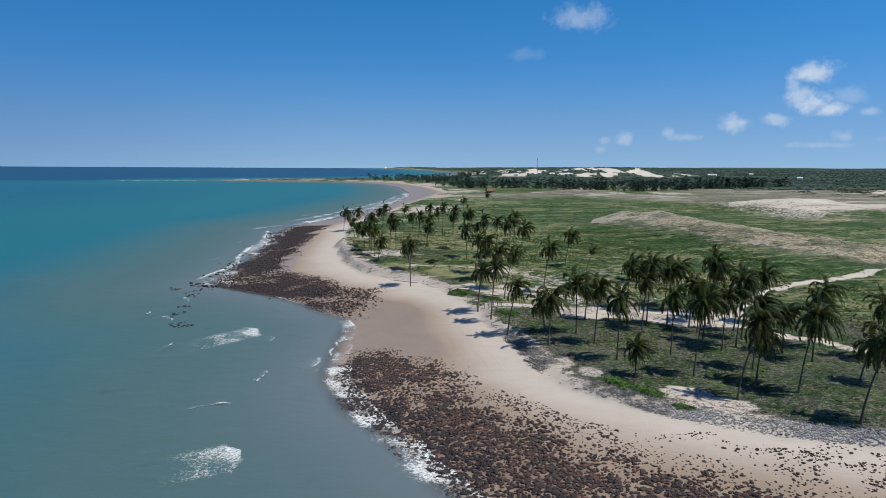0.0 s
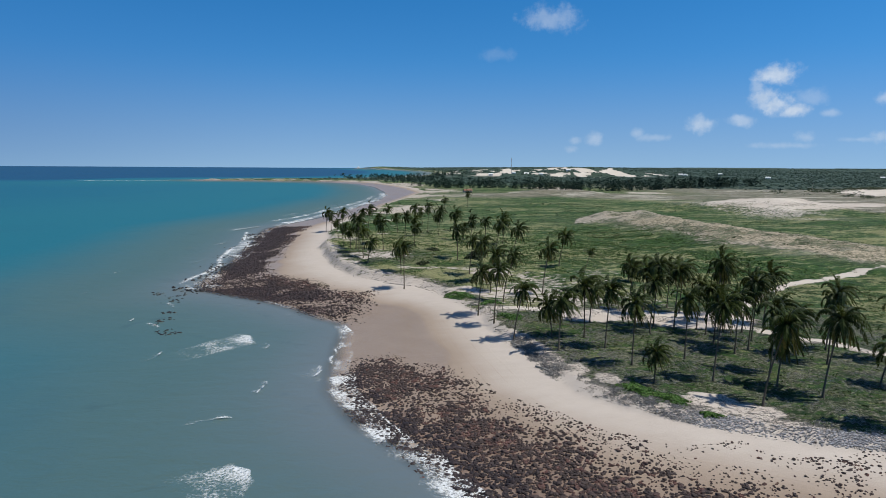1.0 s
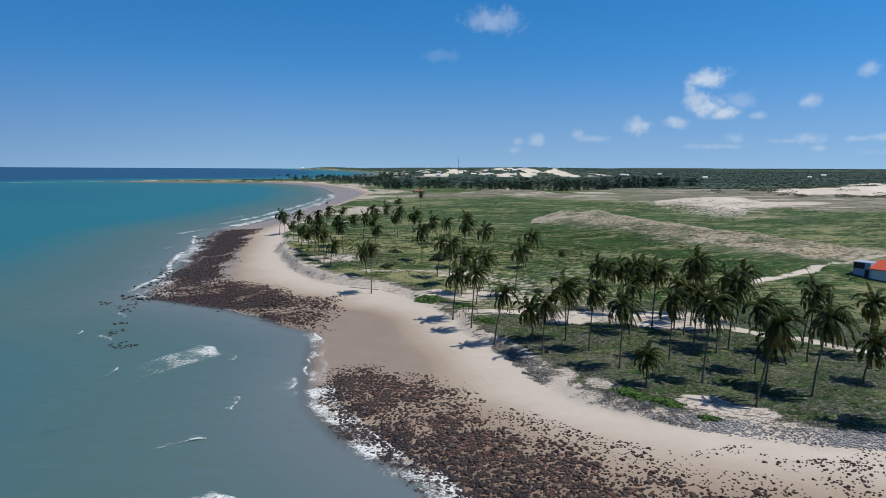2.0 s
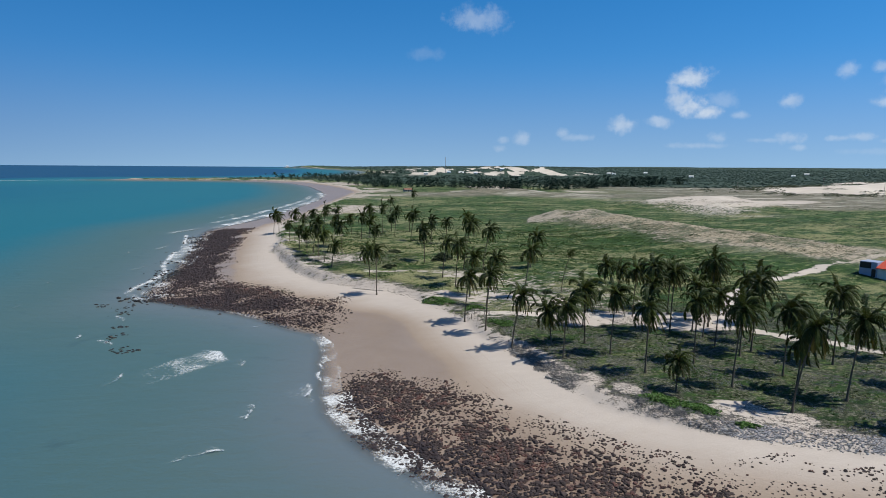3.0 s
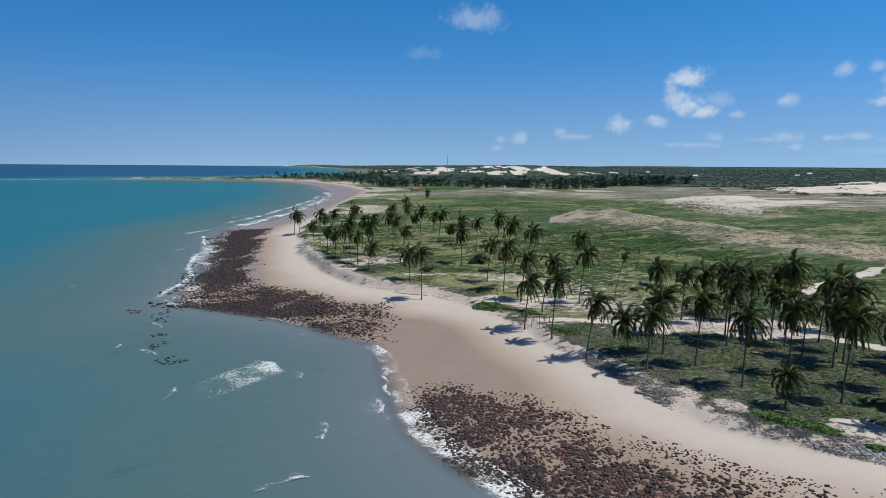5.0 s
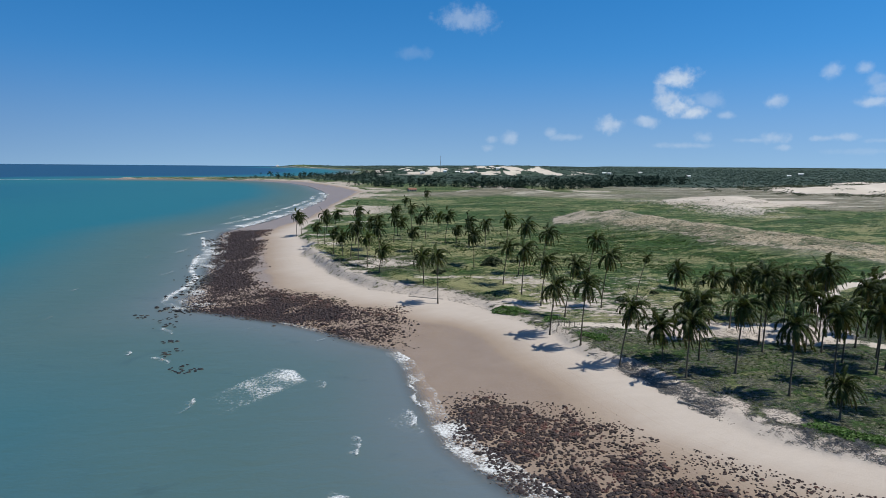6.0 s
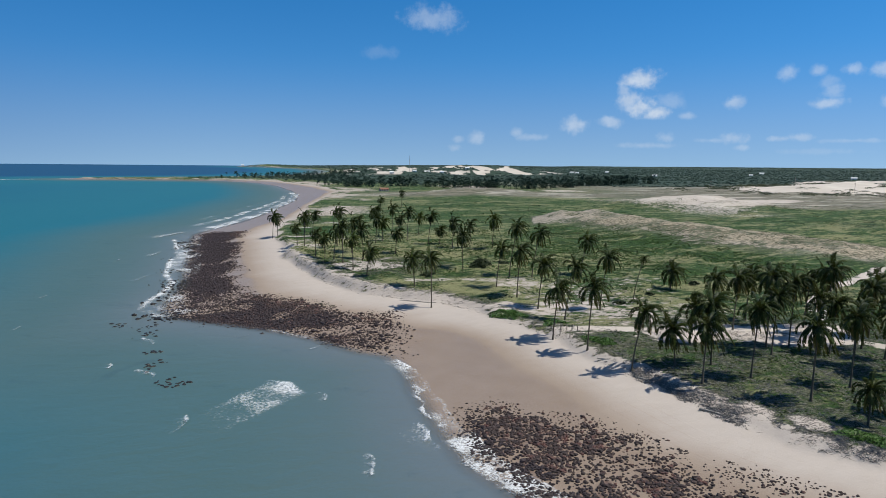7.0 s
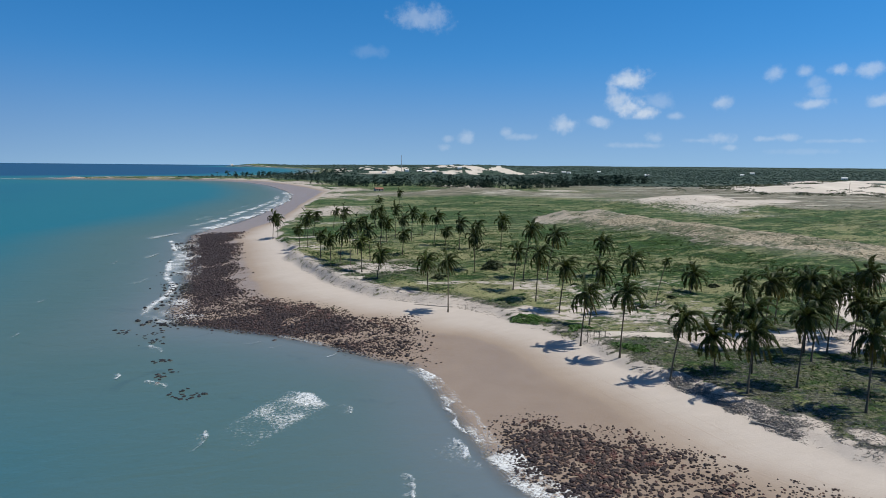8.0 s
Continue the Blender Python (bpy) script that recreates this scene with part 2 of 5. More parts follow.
def sea_material():
    m = material("sea_water")
    g = Graph(m)
    depth = g.attr("depth")
    wobble = g.math("MULTIPLY", g.math("SUBTRACT", g.noise(0.012, 4, 0.6), 0.5), 0.30)
    d = g.math("ADD", depth, g.math("MULTIPLY", wobble, depth))
    near = g.mix(g.noise(0.05, 4, 0.6), (0.064, 0.123, 0.102), (0.080, 0.135, 0.112))
    near = g.mix(g.ramp(d, 0.0, 0.10), (0.138, 0.162, 0.156), near)
    color = g.mix(g.ramp(d, 0.08, 0.24), near, (0.009, 0.130, 0.160))
    color = g.mix(g.ramp(d, 0.34, 0.75), color, (0.003, 0.104, 0.160))
    color = g.mix(g.ramp(d, 0.72, 0.98), color, (0.002, 0.056, 0.128))
    # irregular patches of deeper blue away from the waterline
    blue_patch = g.ramp(g.noise(0.02, 5, 0.6, (1, 0.5, 1), 0.5), 0.52, 0.72, 0.0, 0.35)
    color = g.mix(g.math("MULTIPLY", blue_patch, g.ramp(d, 0.02, 0.10)), color, g.mix(0.5, color, (0.004, 0.070, 0.120)))
    weed = g.ramp(g.noise(0.09, 5, 0.65, (1, 1, 1), 0.8), 0.60, 0.72, 0.0, 0.30)
    color = g.mix(g.math("MULTIPLY", weed, g.ramp(d, 0.22, 0.10)), color, (0.030, 0.058, 0.056))
    swell = g.noise(0.22, 3, 0.5, (0.7, 1.3, 1), 0.4)
    ripple = g.noise(1.6, 5, 0.6, (0.8, 1.2, 1))
    relief = g.bump(g.math("ADD", swell, g.math("MULTIPLY", ripple, 0.22)), 0.5, 0.7)
    body = g.node("ShaderNodeBsdfDiffuse", Color=color).outputs[0]
    gloss = g.node("ShaderNodeBsdfGlossy", Roughness=0.28, Normal=relief).outputs[0]
    face = g.node("ShaderNodeFresnel", IOR=1.33).outputs[0]
    water = g.nt.nodes.new("ShaderNodeMixShader")
    g.put(water.inputs[0], g.ramp(face, 0.02, 0.7, 0.012, 0.24))
    g.put(water.inputs[1], body)
    g.put(water.inputs[2], gloss)
    edge = g.nt.nodes.new("ShaderNodeMixShader")
    g.put(edge.inputs[0], g.ramp(depth, 0.0, 0.02))
    g.put(edge.inputs[1], g.node("ShaderNodeBsdfTransparent").outputs[0])
    g.put(edge.inputs[2], water.outputs[0])
    g.put(g.nt.nodes.new("ShaderNodeOutputMaterial").inputs[0], edge.outputs[0])
    return m


def foam_material():
    m = material("foam")
    g = Graph(m)
    dens = g.attr("dens")
    warp = g.node("ShaderNodeVectorMath")
    warp.operation = "MULTIPLY_ADD"
    n = g.node("ShaderNodeTexNoise", Scale=0.8, Detail=3.0, Vector=g.place())
    g.put(warp.inputs[0], n.outputs["Color"])
    warp.inputs[1].default_value = (2.4, 2.4, 0)
    g.put(warp.inputs[2], g.place())
    cell = g.node("ShaderNodeTexVoronoi", Scale=1.7, Vector=warp.outputs[0])
    cell.feature = "DISTANCE_TO_EDGE"
    lace = g.ramp(cell.outputs["Distance"], 0.0, 0.28, 1.0, 0.0)
    grain = g.ramp(g.noise(2.2, 5, 0.65, (1, 1, 1), 0.6), 0.30, 0.70)
    body = g.math("ADD", g.math("MULTIPLY", lace, 0.32), g.math("MULTIPLY", grain, 0.55))
    alpha = g.ramp(g.math("ADD", body, g.math("MULTIPLY", g.math("SUBTRACT", dens, 0.9), 1.1)), 0.0, 1.0, 0.0, 0.82)
    g.surface((0.82, 0.85, 0.85), 0.7, g.bump(g.noise(3.5, 5, 0.7), 0.5, 0.2), alpha, specular=0.2)
    return m


def varied(name, dark, light, rough, scale=1.0, bump=0.4, third=None, per="island", specular=0.3, sheen=0.0):
    """Two-tone surface with grain, varied from piece to piece."""
    m = material(name)
    g = Graph(m)
    if per == "island":
        rnd = g.node("ShaderNodeNewGeometry").outputs["Random Per Island"]
    else:
        rnd = g.node("ShaderNodeObjectInfo").outputs["Random"]
    grain = g.noise(scale, 5, 0.65)
    color = g.mix(g.math("ADD", g.math("MULTIPLY", rnd, 0.6), g.math("MULTIPLY", g.math("SUBTRACT", grain, 0.3), 0.8), True), dark, light)
    if third:
        color = g.mix(g.ramp(g.noise(scale * 0.45, 4, 0.6), 0.52, 0.68, 0, 0.8), color, third)
    g.surface(color, rough, g.bump(g.noise(scale * 3, 4, 0.6), bump, 0.1 / scale), specular=specular)
    return m


def leaf_material(name, dark, light, glow):
    """Waxy leaf that lets some light through."""
    m = material(name)
    g = Graph(m)
    rnd = g.node("ShaderNodeNewGeometry").outputs["Random Per Island"]
    own = g.node("ShaderNodeObjectInfo").outputs["Random"]
    f = g.math("ADD", g.math("MULTIPLY", rnd, 0.4), g.math("MULTIPLY", g.math("POWER", own, 1.6), 0.6))
    color = g.mix(f, dark, light)
    n = g.node("ShaderNodeBsdfPrincipled", Roughness=0.5)
    g.put(n.inputs["Base Color"], color)
    g.put(n.inputs["Specular IOR Level"], 0.15)
    through_light = g.node("ShaderNodeBsdfTranslucent", Color=g.mix(0.5, color, glow)).outputs[0]
    mixer = g.nt.nodes.new("ShaderNodeMixShader")
    mixer.inputs[0].default_value = 0.17
    g.put(mixer.inputs[1], n.outputs[0])
    g.put(mixer.inputs[2], through_light)
    g.put(g.nt.nodes.new("ShaderNodeOutputMaterial").inputs[0], mixer.outputs[0])
    return m


M = {
    "ground": ground_material(),
    "sea": sea_material(),
    "foam": foam_material(),
    "rock": varied("reef_rock", (0.022, 0.017, 0.016), (0.078, 0.055, 0.049), 0.75, 1.6, 0.8, (0.145, 0.070, 0.055)),
    "rock_one": varied("reef_rock_single", (0.022, 0.017, 0.016), (0.078, 0.055, 0.049), 0.75, 1.6, 0.8, (0.145, 0.070, 0.055), "object"),
    "rock_olive": varied("weedy_reef_rock", (0.030, 0.027, 0.019), (0.125, 0.105, 0.072), 0.75, 1.6, 0.8, (0.10, 0.06, 0.045)),
    "rock_wet": varied("wet_reef_rock", (0.010, 0.010, 0.010), (0.030, 0.027, 0.025), 0.5, 1.6, 0.8),
    "rock_damp": varied("damp_reef_rock", (0.014, 0.011, 0.012), (0.055, 0.038, 0.036), 0.6, 1.6, 0.8),
    "cobble": varied("grey_cobble", (0.13, 0.13, 0.135), (0.36, 0.36, 0.37), 0.8, 2.0, 0.5),
    "trunk": varied("palm_bark", (0.060, 0.051, 0.038), (0.155, 0.132, 0.098), 0.85, 3.0, 0.7, None, "object"),
    "frond": leaf_material("palm_leaf", (0.006, 0.017, 0.004), (0.066, 0.088, 0.015), (0.15, 0.15, 0.03)),
    "frond_old": leaf_material("old_palm_leaf", (0.085, 0.088, 0.020), (0.23, 0.19, 0.058), (0.22, 0.16, 0.05)),
    "husk": varied("coconut_husk", (0.09, 0.10, 0.03), (0.22, 0.17, 0.07), 0.6, 4.0, 0.3),
    "grass": varied("grass_blade", (0.026, 0.072, 0.013), (0.085, 0.140, 0.034), 0.75, 0.25, 0.1, (0.13, 0.135, 0.055)),
    "creeper": varied("beach_creeper_leaf", (0.035, 0.085, 0.014), (0.085, 0.175, 0.030), 0.5, 0.8, 0.1),
    "shrub": varied("shrub_leaf", (0.022, 0.038, 0.014), (0.065, 0.085, 0.034), 0.6, 0.6, 0.1),
    "scrub": varied("scrub_leaf", (0.014, 0.034, 0.010), (0.060, 0.090, 0.030), 0.7, 0.5, 0.1),
    # far leaf greens with a little blue distance haze in the colour
    "forest": varied("hazed_forest_leaf", (0.022, 0.044, 0.034), (0.052, 0.084, 0.062), 0.9, 0.02, 0.1, (0.032, 0.060, 0.048)),
    "wood": varied("hazed_tree_leaf", (0.012, 0.030, 0.021), (0.036, 0.064, 0.042), 0.9, 0.03, 0.1, (0.022, 0.046, 0.034)),
    "drift": varied("dry_twigs", (0.12, 0.115, 0.105), (0.42, 0.40, 0.36), 0.9, 1.5, 0.3),
    "brush": varied("dead_brush_wood", (0.09, 0.088, 0.082), (0.34, 0.33, 0.31), 0.9, 1.5, 0.3),
    "white": varied("whitewashed_wall", (0.62, 0.62, 0.60), (0.78, 0.78, 0.76), 0.85, 0.8, 0.2),
    "tile": varied("clay_roof", (0.17, 0.078, 0.052), (0.26, 0.135, 0.095), 0.85, 0.9, 0.3),
    "red_tile": varied("red_roof_tile", (0.42, 0.055, 0.030), (0.54, 0.10, 0.055), 0.8, 0.9, 0.3),
    "blue": varied("blue_paint", (0.24, 0.29, 0.41), (0.33, 0.38, 0.50), 0.6, 0.8, 0.1),
    "dark": varied("dark_opening", (0.012, 0.012, 0.014), (0.03, 0.03, 0.032), 0.4, 0.8, 0.1),
    "steel": varied("mast_steel", (0.20, 0.20, 0.21), (0.34, 0.33, 0.33), 0.5, 0.8, 0.1),
    "post": varied("grey_post_wood", (0.14, 0.12, 0.10), (0.27, 0.24, 0.20), 0.9, 4.0, 0.4),
}


# ---- the lie of the land ----
def hash_grid(ix, iy, seed):
    h = (ix.astype(np.int64) * 374761393 + iy.astype(np.int64) * 668265263 + seed * 2147483647) & 0x7FFFFFFF
    h = ((h ^ (h >> 13)) * 1274126177) & 0x7FFFFFFF
    return ((h ^ (h >> 16)) & 0xFFFF) / 65535.0


def value_noise(x, y, size, seed=0):
    x, y = np.asarray(x) / size, np.asarray(y) / size
    ix, iy = np.floor(x), np.floor(y)
    fx, fy = x - ix, y - iy
    fx, fy = fx * fx * (3 - 2 * fx), fy * fy * (3 - 2 * fy)
    a, b = hash_grid(ix, iy, seed), hash_grid(ix + 1, iy, seed)
    c, d = hash_grid(ix, iy + 1, seed), hash_grid(ix + 1, iy + 1, seed)
    return (a * (1 - fx) + b * fx) * (1 - fy) + (c * (1 - fx) + d * fx) * fy


def fbm(x, y, size, octaves=4, seed=0):
    total, amp, norm = 0.0, 1.0, 0.0
    for i in range(octaves):
        total = total + amp * value_noise(x, y, size / 2 ** i, seed + 17 * i)
        norm, amp = norm + amp, amp * 0.5
    return total / norm


def smooth(a, b, v):
    t = np.clip((v - a) / (b - a), 0, 1)
    return t * t * (3 - 2 * t)


def line_distance(x, y, line, values=None):
    best = np.full(np.shape(x), 1e9)
    val = np.zeros(np.shape(x))
    for i in range(len(line) - 1):
        (ax, ay), (bx, by) = line[i], line[i + 1]
        dx, dy = bx - ax, by - ay
        t = np.clip(((x - ax) * dx + (y - ay) * dy) / (dx * dx + dy * dy), 0, 1)
        d = np.hypot(x - ax - t * dx, y - ay - t * dy)
        if values:
            val = np.where(d < best, values[i] + t * (values[i + 1] - values[i]), val)
        best = np.minimum(best, d)
    return (best, val) if values else best


def inside(x, y, ring):
    odd = np.zeros(np.shape(x), bool)
    for i in range(len(ring)):
        (ax, ay), (bx, by) = ring[i], ring[i - 1]
        if ay == by:
            continue
        odd ^= ((ay > y) != (by > y)) & (x < (bx - ax) * (y - ay) / (by - ay) + ax)
    return odd


# The waterline, from behind the camera along the coves and the rocky point to the spit and the far headland.
SHORE_NEAR = [(9000, -1700), (750, -100), (187, 6), (75, 35), (31, 47.5), (12.5, 57.5), (4.2, 63), (-1, 74), (-5.7, 81), (-11.2, 88.6), (-15.7, 99.7),
              (-16.6, 109.6), (-17.2, 124.4), (-17.1, 135.6), (-18.9, 143), (-24.5, 147.3), (-32.5, 157.8), (-41.2, 166.2), (-51.1, 173.4), (-62.3, 180.7),
              (-65.5, 192), (-65.5, 219), (-69.5, 249), (-74.5, 291), (-79, 324), (-80.5, 349)]
SHORE_FAR = [(-74.4, 375), (-63.9, 410), (-54.7, 461), (-44.2, 537), (-33.9, 620), (-31, 715), (-35, 785), (-58, 964), (-95, 1106), (-155, 1197), (-238, 1231),
             (-327, 1256), (-400, 1274), (-430, 1290), (-440, 1306), (-420, 1330), (-330, 1365), (-150, 1450), (0, 1700), (70, 2300), (30, 3000), (-120, 3700),
             (-310, 4050), (-340, 4150), (-250, 4300), (0, 4700), (0, 9500)]
SHORE = SHORE_NEAR + SHORE_FAR
LAND = SHORE + [(9500, 9500), (9500, -1700)]
# The foot of the vegetated bank behind the beach.
BANK_NEAR = [(9000, -1600), (750, -62), (187, 40), (87, 61), (52, 69.8), (42.5, 72.5), (37, 75.3), (30, 79), (24, 84.7), (19, 90.7), (15.7, 98.4), (13.5, 110.8),
             (12.2, 119.4), (10.9, 128), (9.7, 139), (4.7, 151.6), (0.3, 162.7), (-5.3, 171.3), (-12.7, 176.8), (-21.4, 186), (-28.8, 200.8), (-36.3, 227.8)]
BANK_FAR = [(-40, 253.5), (-42.4, 290), (-45, 320.5), (-43.5, 359), (-35, 429), (-23, 533), (-3.7, 660), (10.6, 748), (-1.7, 863), (-37.6, 1011), (-73, 1124),
            (-155, 1224), (-325, 1275), (-410, 1300), (-330, 1345), (-120, 1450), (30, 1700), (100, 2300), (60, 3000), (-90, 3700), (-250, 4060), (-290, 4130),
            (40, 4650), (60, 9500)]
BANK = BANK_NEAR + BANK_FAR
BANKLAND = BANK + [(9500, 9500), (9500, -1600)]
DUNE = [(85, 351), (101, 345), (114, 341), (115, 306), (119, 280), (126, 254), (130, 230), (138, 215), (146, 202), (160, 180)]
DUNE_TOP = [0.3, 5.5, 6.0, 5.5, 5.0, 4.5, 4.0, 2.6, 1.2, 0.4]
BACK_DUNE = [(70, 650), (95, 640), (125, 655), (158, 655), (185, 615), (215, 590)]
BACK_TOP = [0.5, 3.0, 5.0, 4.5, 2.5, 0.5]
QUARRY = [(192, 467), (217, 487), (276, 516), (314, 479), (268, 397), (224, 367), (202, 405), (181, 424)]
TRACK = [(175, 197), (129, 179), (113, 172), (92, 162), (77.6, 151), (67.6, 138.6), (59.2, 125.6), (51.5, 132.9), (43.8, 135.4), (33.3, 138), (19.6, 140.4), (12, 141.7)]
TRACK_SIDE = [(59.2, 125.6), (65, 113), (69, 111), (71, 106.6), (75, 102.6), (93, 92), (140, 70)]
FAR_DUNES = [(483, 694), (645, 782), (823, 904), (900, 700), (702, 640), (498, 509), (444, 564), (413, 652)]
WHITE_DUNES = [(40, 1750), (90, 1480), (230, 1380), (420, 1400), (640, 1600), (700, 2000), (560, 2400), (150, 2300)]


REEF = [(-17.5, 104), (-14.2, 112.5), (-10, 113.5), (-2.5, 105), (2.5, 97.5), (6.8, 89.5), (11.5, 81), (18, 74), (27, 68.5), (40, 61.5), (75, 45), (70, 34), (29, 45.5), (10, 56.5), (1.8, 62.5), (-6.4, 72.6), (-15.2, 88.8)]
LOOSE = [(-9, 116), (-1, 108), (6, 98), (17, 81.5), (26, 74), (38, 76.5), (50, 69), (75, 58), (75, 46), (40, 61), (16, 74)]
POINT = [(-63, 345), (-62, 292), (-55.7, 220), (-48.8, 196.4), (-34.7, 184.2), (-24.6, 171.3), (-18.4, 165), (-15.6, 150), (-17.8, 141.5), (-25, 146), (-35.9, 157), (-47.7, 167), (-57, 174.5),
         (-64, 184), (-66, 215), (-71, 255), (-76, 300), (-80, 340), (-74, 352)]


def reef_density(x, y):
    """Close-packed along the water, thinning out up the beach."""
    edge = np.where(inside(x, y, REEF), 1, -1) * line_distance(x, y, REEF + REEF[:1])
    up = line_distance(x, y, SHORE_NEAR) * np.where(inside(x, y, LAND), 1, -1)
    gap = smooth(0.30, 0.52, fbm(x, y, 3.2, 3, 111))
    core = smooth(-3.5, 2.5, edge + (fbm(x, y, 5, 3, 119) - 0.5) * 6) * smooth(25, 9, up + (fbm(x, y, 6, 3, 129) - 0.5) * 12) * (0.55 + 0.45 * gap)
    loose = np.where(inside(x, y, LOOSE), 0.40, 0) * smooth(0.40, 0.62, fbm(x, y, 4, 3, 113))
    return np.maximum(core, loose)


def point_density(x, y):
    edge = np.where(inside(x, y, POINT), 1, -1) * line_distance(x, y, POINT + POINT[:1])
    tail = 1 - 0.55 * smooth(-34, -24, x) * smooth(196, 186, y)
    return smooth(-5, 5, edge + (fbm(x, y, 12, 3, 118) - 0.5) * 12) * (0.35 + 0.65 * smooth(0.32, 0.52, fbm(x, y, 8, 3, 115))) * tail


def lie(x, y):
    """Ground height and the cover masks at plan places."""
    x, y = np.asarray(x, float), np.asarray(y, float)
    d = line_distance(x, y, SHORE) * np.where(inside(x, y, LAND), 1, -1)
    v = line_distance(x, y, BANK) * np.where(inside(x, y, BANKLAND), 1, -1)
    far = np.hypot(x, y)
    f = np.clip(d / np.maximum(d - np.minimum(v, 0), 0.01), 0, 1)
    hum = fbm(x, y, 14, 4, 3) - 0.5
    big = fbm(x, y, 90, 3, 9) - 0.5
    z = np.where(d < 0, np.maximum(d * 0.06, -4), 2.5 * f ** 1.05)
    z = z + np.where(d > 0, (fbm(x, y, 9, 2, 21) - 0.5) * 0.18 * smooth(0, 6, d), 0)
    bank = smooth(0, 3.2, v + hum * 5)
    inland = bank * (0.75 + hum * 1.1) * (1 + 1.6 * smooth(150, 185, y) * smooth(330, 260, y)) + smooth(5, 160, v) * 1.2 + smooth(120, 420, v) * (2.0 + big * 2.5) + smooth(350, 1000, v) * 2.5
    z = z + np.where(v > -4, inland, 0)
    ridge, top = line_distance(x, y, DUNE, DUNE_TOP)
    crest = np.exp(-(ridge / 22) ** 2)
    z = z + top * crest * (0.72 + 0.55 * fbm(x, y, 11, 4, 5))
    back_ridge, back_top = line_distance(x, y, BACK_DUNE, BACK_TOP)
    z = z + back_top * np.exp(-(back_ridge / 26) ** 2) * (0.7 + 0.6 * fbm(x, y, 14, 3, 6))
    q_in = np.where(inside(x, y, QUARRY), 1, -1) * line_distance(x, y, QUARRY + QUARRY[:1])
    quarry = smooth(-12, 26, q_in + (fbm(x, y, 40, 4, 8) - 0.5) * 48)
    z = z + quarry * (1.8 + 4.2 * fbm(x, y, 26, 4, 7))
    fd = np.where(inside(x, y, FAR_DUNES), 1, -1) * line_distance(x, y, FAR_DUNES + FAR_DUNES[:1])
    far_dune = smooth(-30, 10, fd + (fbm(x, y, 80, 3, 31) - 0.5) * 90)
    z = z + far_dune * (1 + 8 * fbm(x, y, 60, 3, 33) * smooth(0, 90, fd))
    wd = np.where(inside(x, y, WHITE_DUNES), 1, -1) * line_distance(x, y, WHITE_DUNES + WHITE_DUNES[:1])
    z = z + smooth(-80, 160, wd) * (1 + 21 * smooth(0.2, 0.8, fbm(x, y, 130, 4, 41)))
    hills = smooth(1500, 4300, far) * (0.5 + 9 * smooth(0.40, 0.66, fbm(x, y, 620, 3, 51))) * smooth(20, 400, v) * (0.55 + 0.45 * smooth(0, 2500, x))
    z = z + hills + 13 * np.exp(-((x + 190) / 170) ** 2 - ((y - 4080) / 150) ** 2)
    # cover
    flank = smooth(34, 12, ridge + (fbm(x, y, 20, 3, 83) - 0.5) * 16) * smooth(0.2, 1.2, top)
    track = np.minimum(line_distance(x, y, TRACK), line_distance(x, y, TRACK_SIDE))
    road = smooth(2.9, 0.6, track + (fbm(x, y, 6, 3, 61) - 0.42) * 3.2) * (0.7 + 0.3 * smooth(0.4, 0.55, fbm(x, y, 9, 2, 63)))
    clearing = np.maximum(smooth(11, 5, np.hypot((x - 52) * 0.6, y - 129) + hum * 6) * 0.85, smooth(8.5, 4, np.hypot((x - 36) * 0.5, y - 134) + hum * 5) * 0.8)
    brow = np.maximum.reduce([smooth(4.4, 1.6, np.hypot((x - 23.8) * 1.1, (y - 93.8) * 0.75) + hum * 4), smooth(4.2, 1.4, np.hypot((x - 34.4) * 0.8, y - 86.0) + hum * 4), smooth(4.0, 1.4, np.hypot((x - 38.6) * 0.8, y - 81.4) + hum * 4), smooth(3.2, 1.0, np.hypot(x - 20.5, (y - 99.5) * 0.7) + hum * 4)]) * 0.8
    blow = smooth(0.46, 0.66, fbm(x, y * 1.5, 16, 4, 71)) * smooth(80, 12, v) * 0.58 * smooth(110, 150, y)
    blow = np.maximum(blow, 0.43 * smooth(0.36, 0.58, fbm(x, y * 1.6, 11, 4, 73)) * smooth(38, 16, np.hypot((x - 34) * 0.9, (y - 166) * 0.75)))
    edge = np.maximum.reduce([np.where(y < 150, smooth(2.2, -0.6, v + hum * 5), smooth(5, -1, v + hum * 12)), 0.72 * smooth(7.0, 2.0, v + hum * 9) * smooth(55, 65, y) * smooth(150, 138, y), 0.62 * smooth(9, 3, v + hum * 10) * smooth(150, 185, y) * smooth(330, 260, y)])
    back = smooth(360, 470, y + 0.25 * x)
    streak = smooth(0.58 - 0.07 * back, 0.72 - 0.11 * back, fbm(x * 0.4, y * 1.3, 60, 5, 81)) * smooth(150, 300, v) * (0.5 + 0.18 * back) * smooth(1050, 800, far)
    edge = edge * (1 - 0.5 * smooth(1120, 1250, far)) * (1 - 0.85 * smooth(1900, 2600, far))
    wdune = smooth(0.555, 0.585, fbm(x * 0.7, y * 0.32, 24, 3, 91)) * smooth(-60, 40, wd)
    village = smooth(0.60, 0.68, fbm(x, y * 0.6, 160, 4, 95)) * smooth(560, 700, y) * smooth(1500, 900, far) * smooth(60, 200, v) * 0.66
    coast = smooth(0.50, 0.62, fbm(x, y, 40, 4, 97)) * smooth(90, 20, v) * smooth(300, 420, y) * 0.62
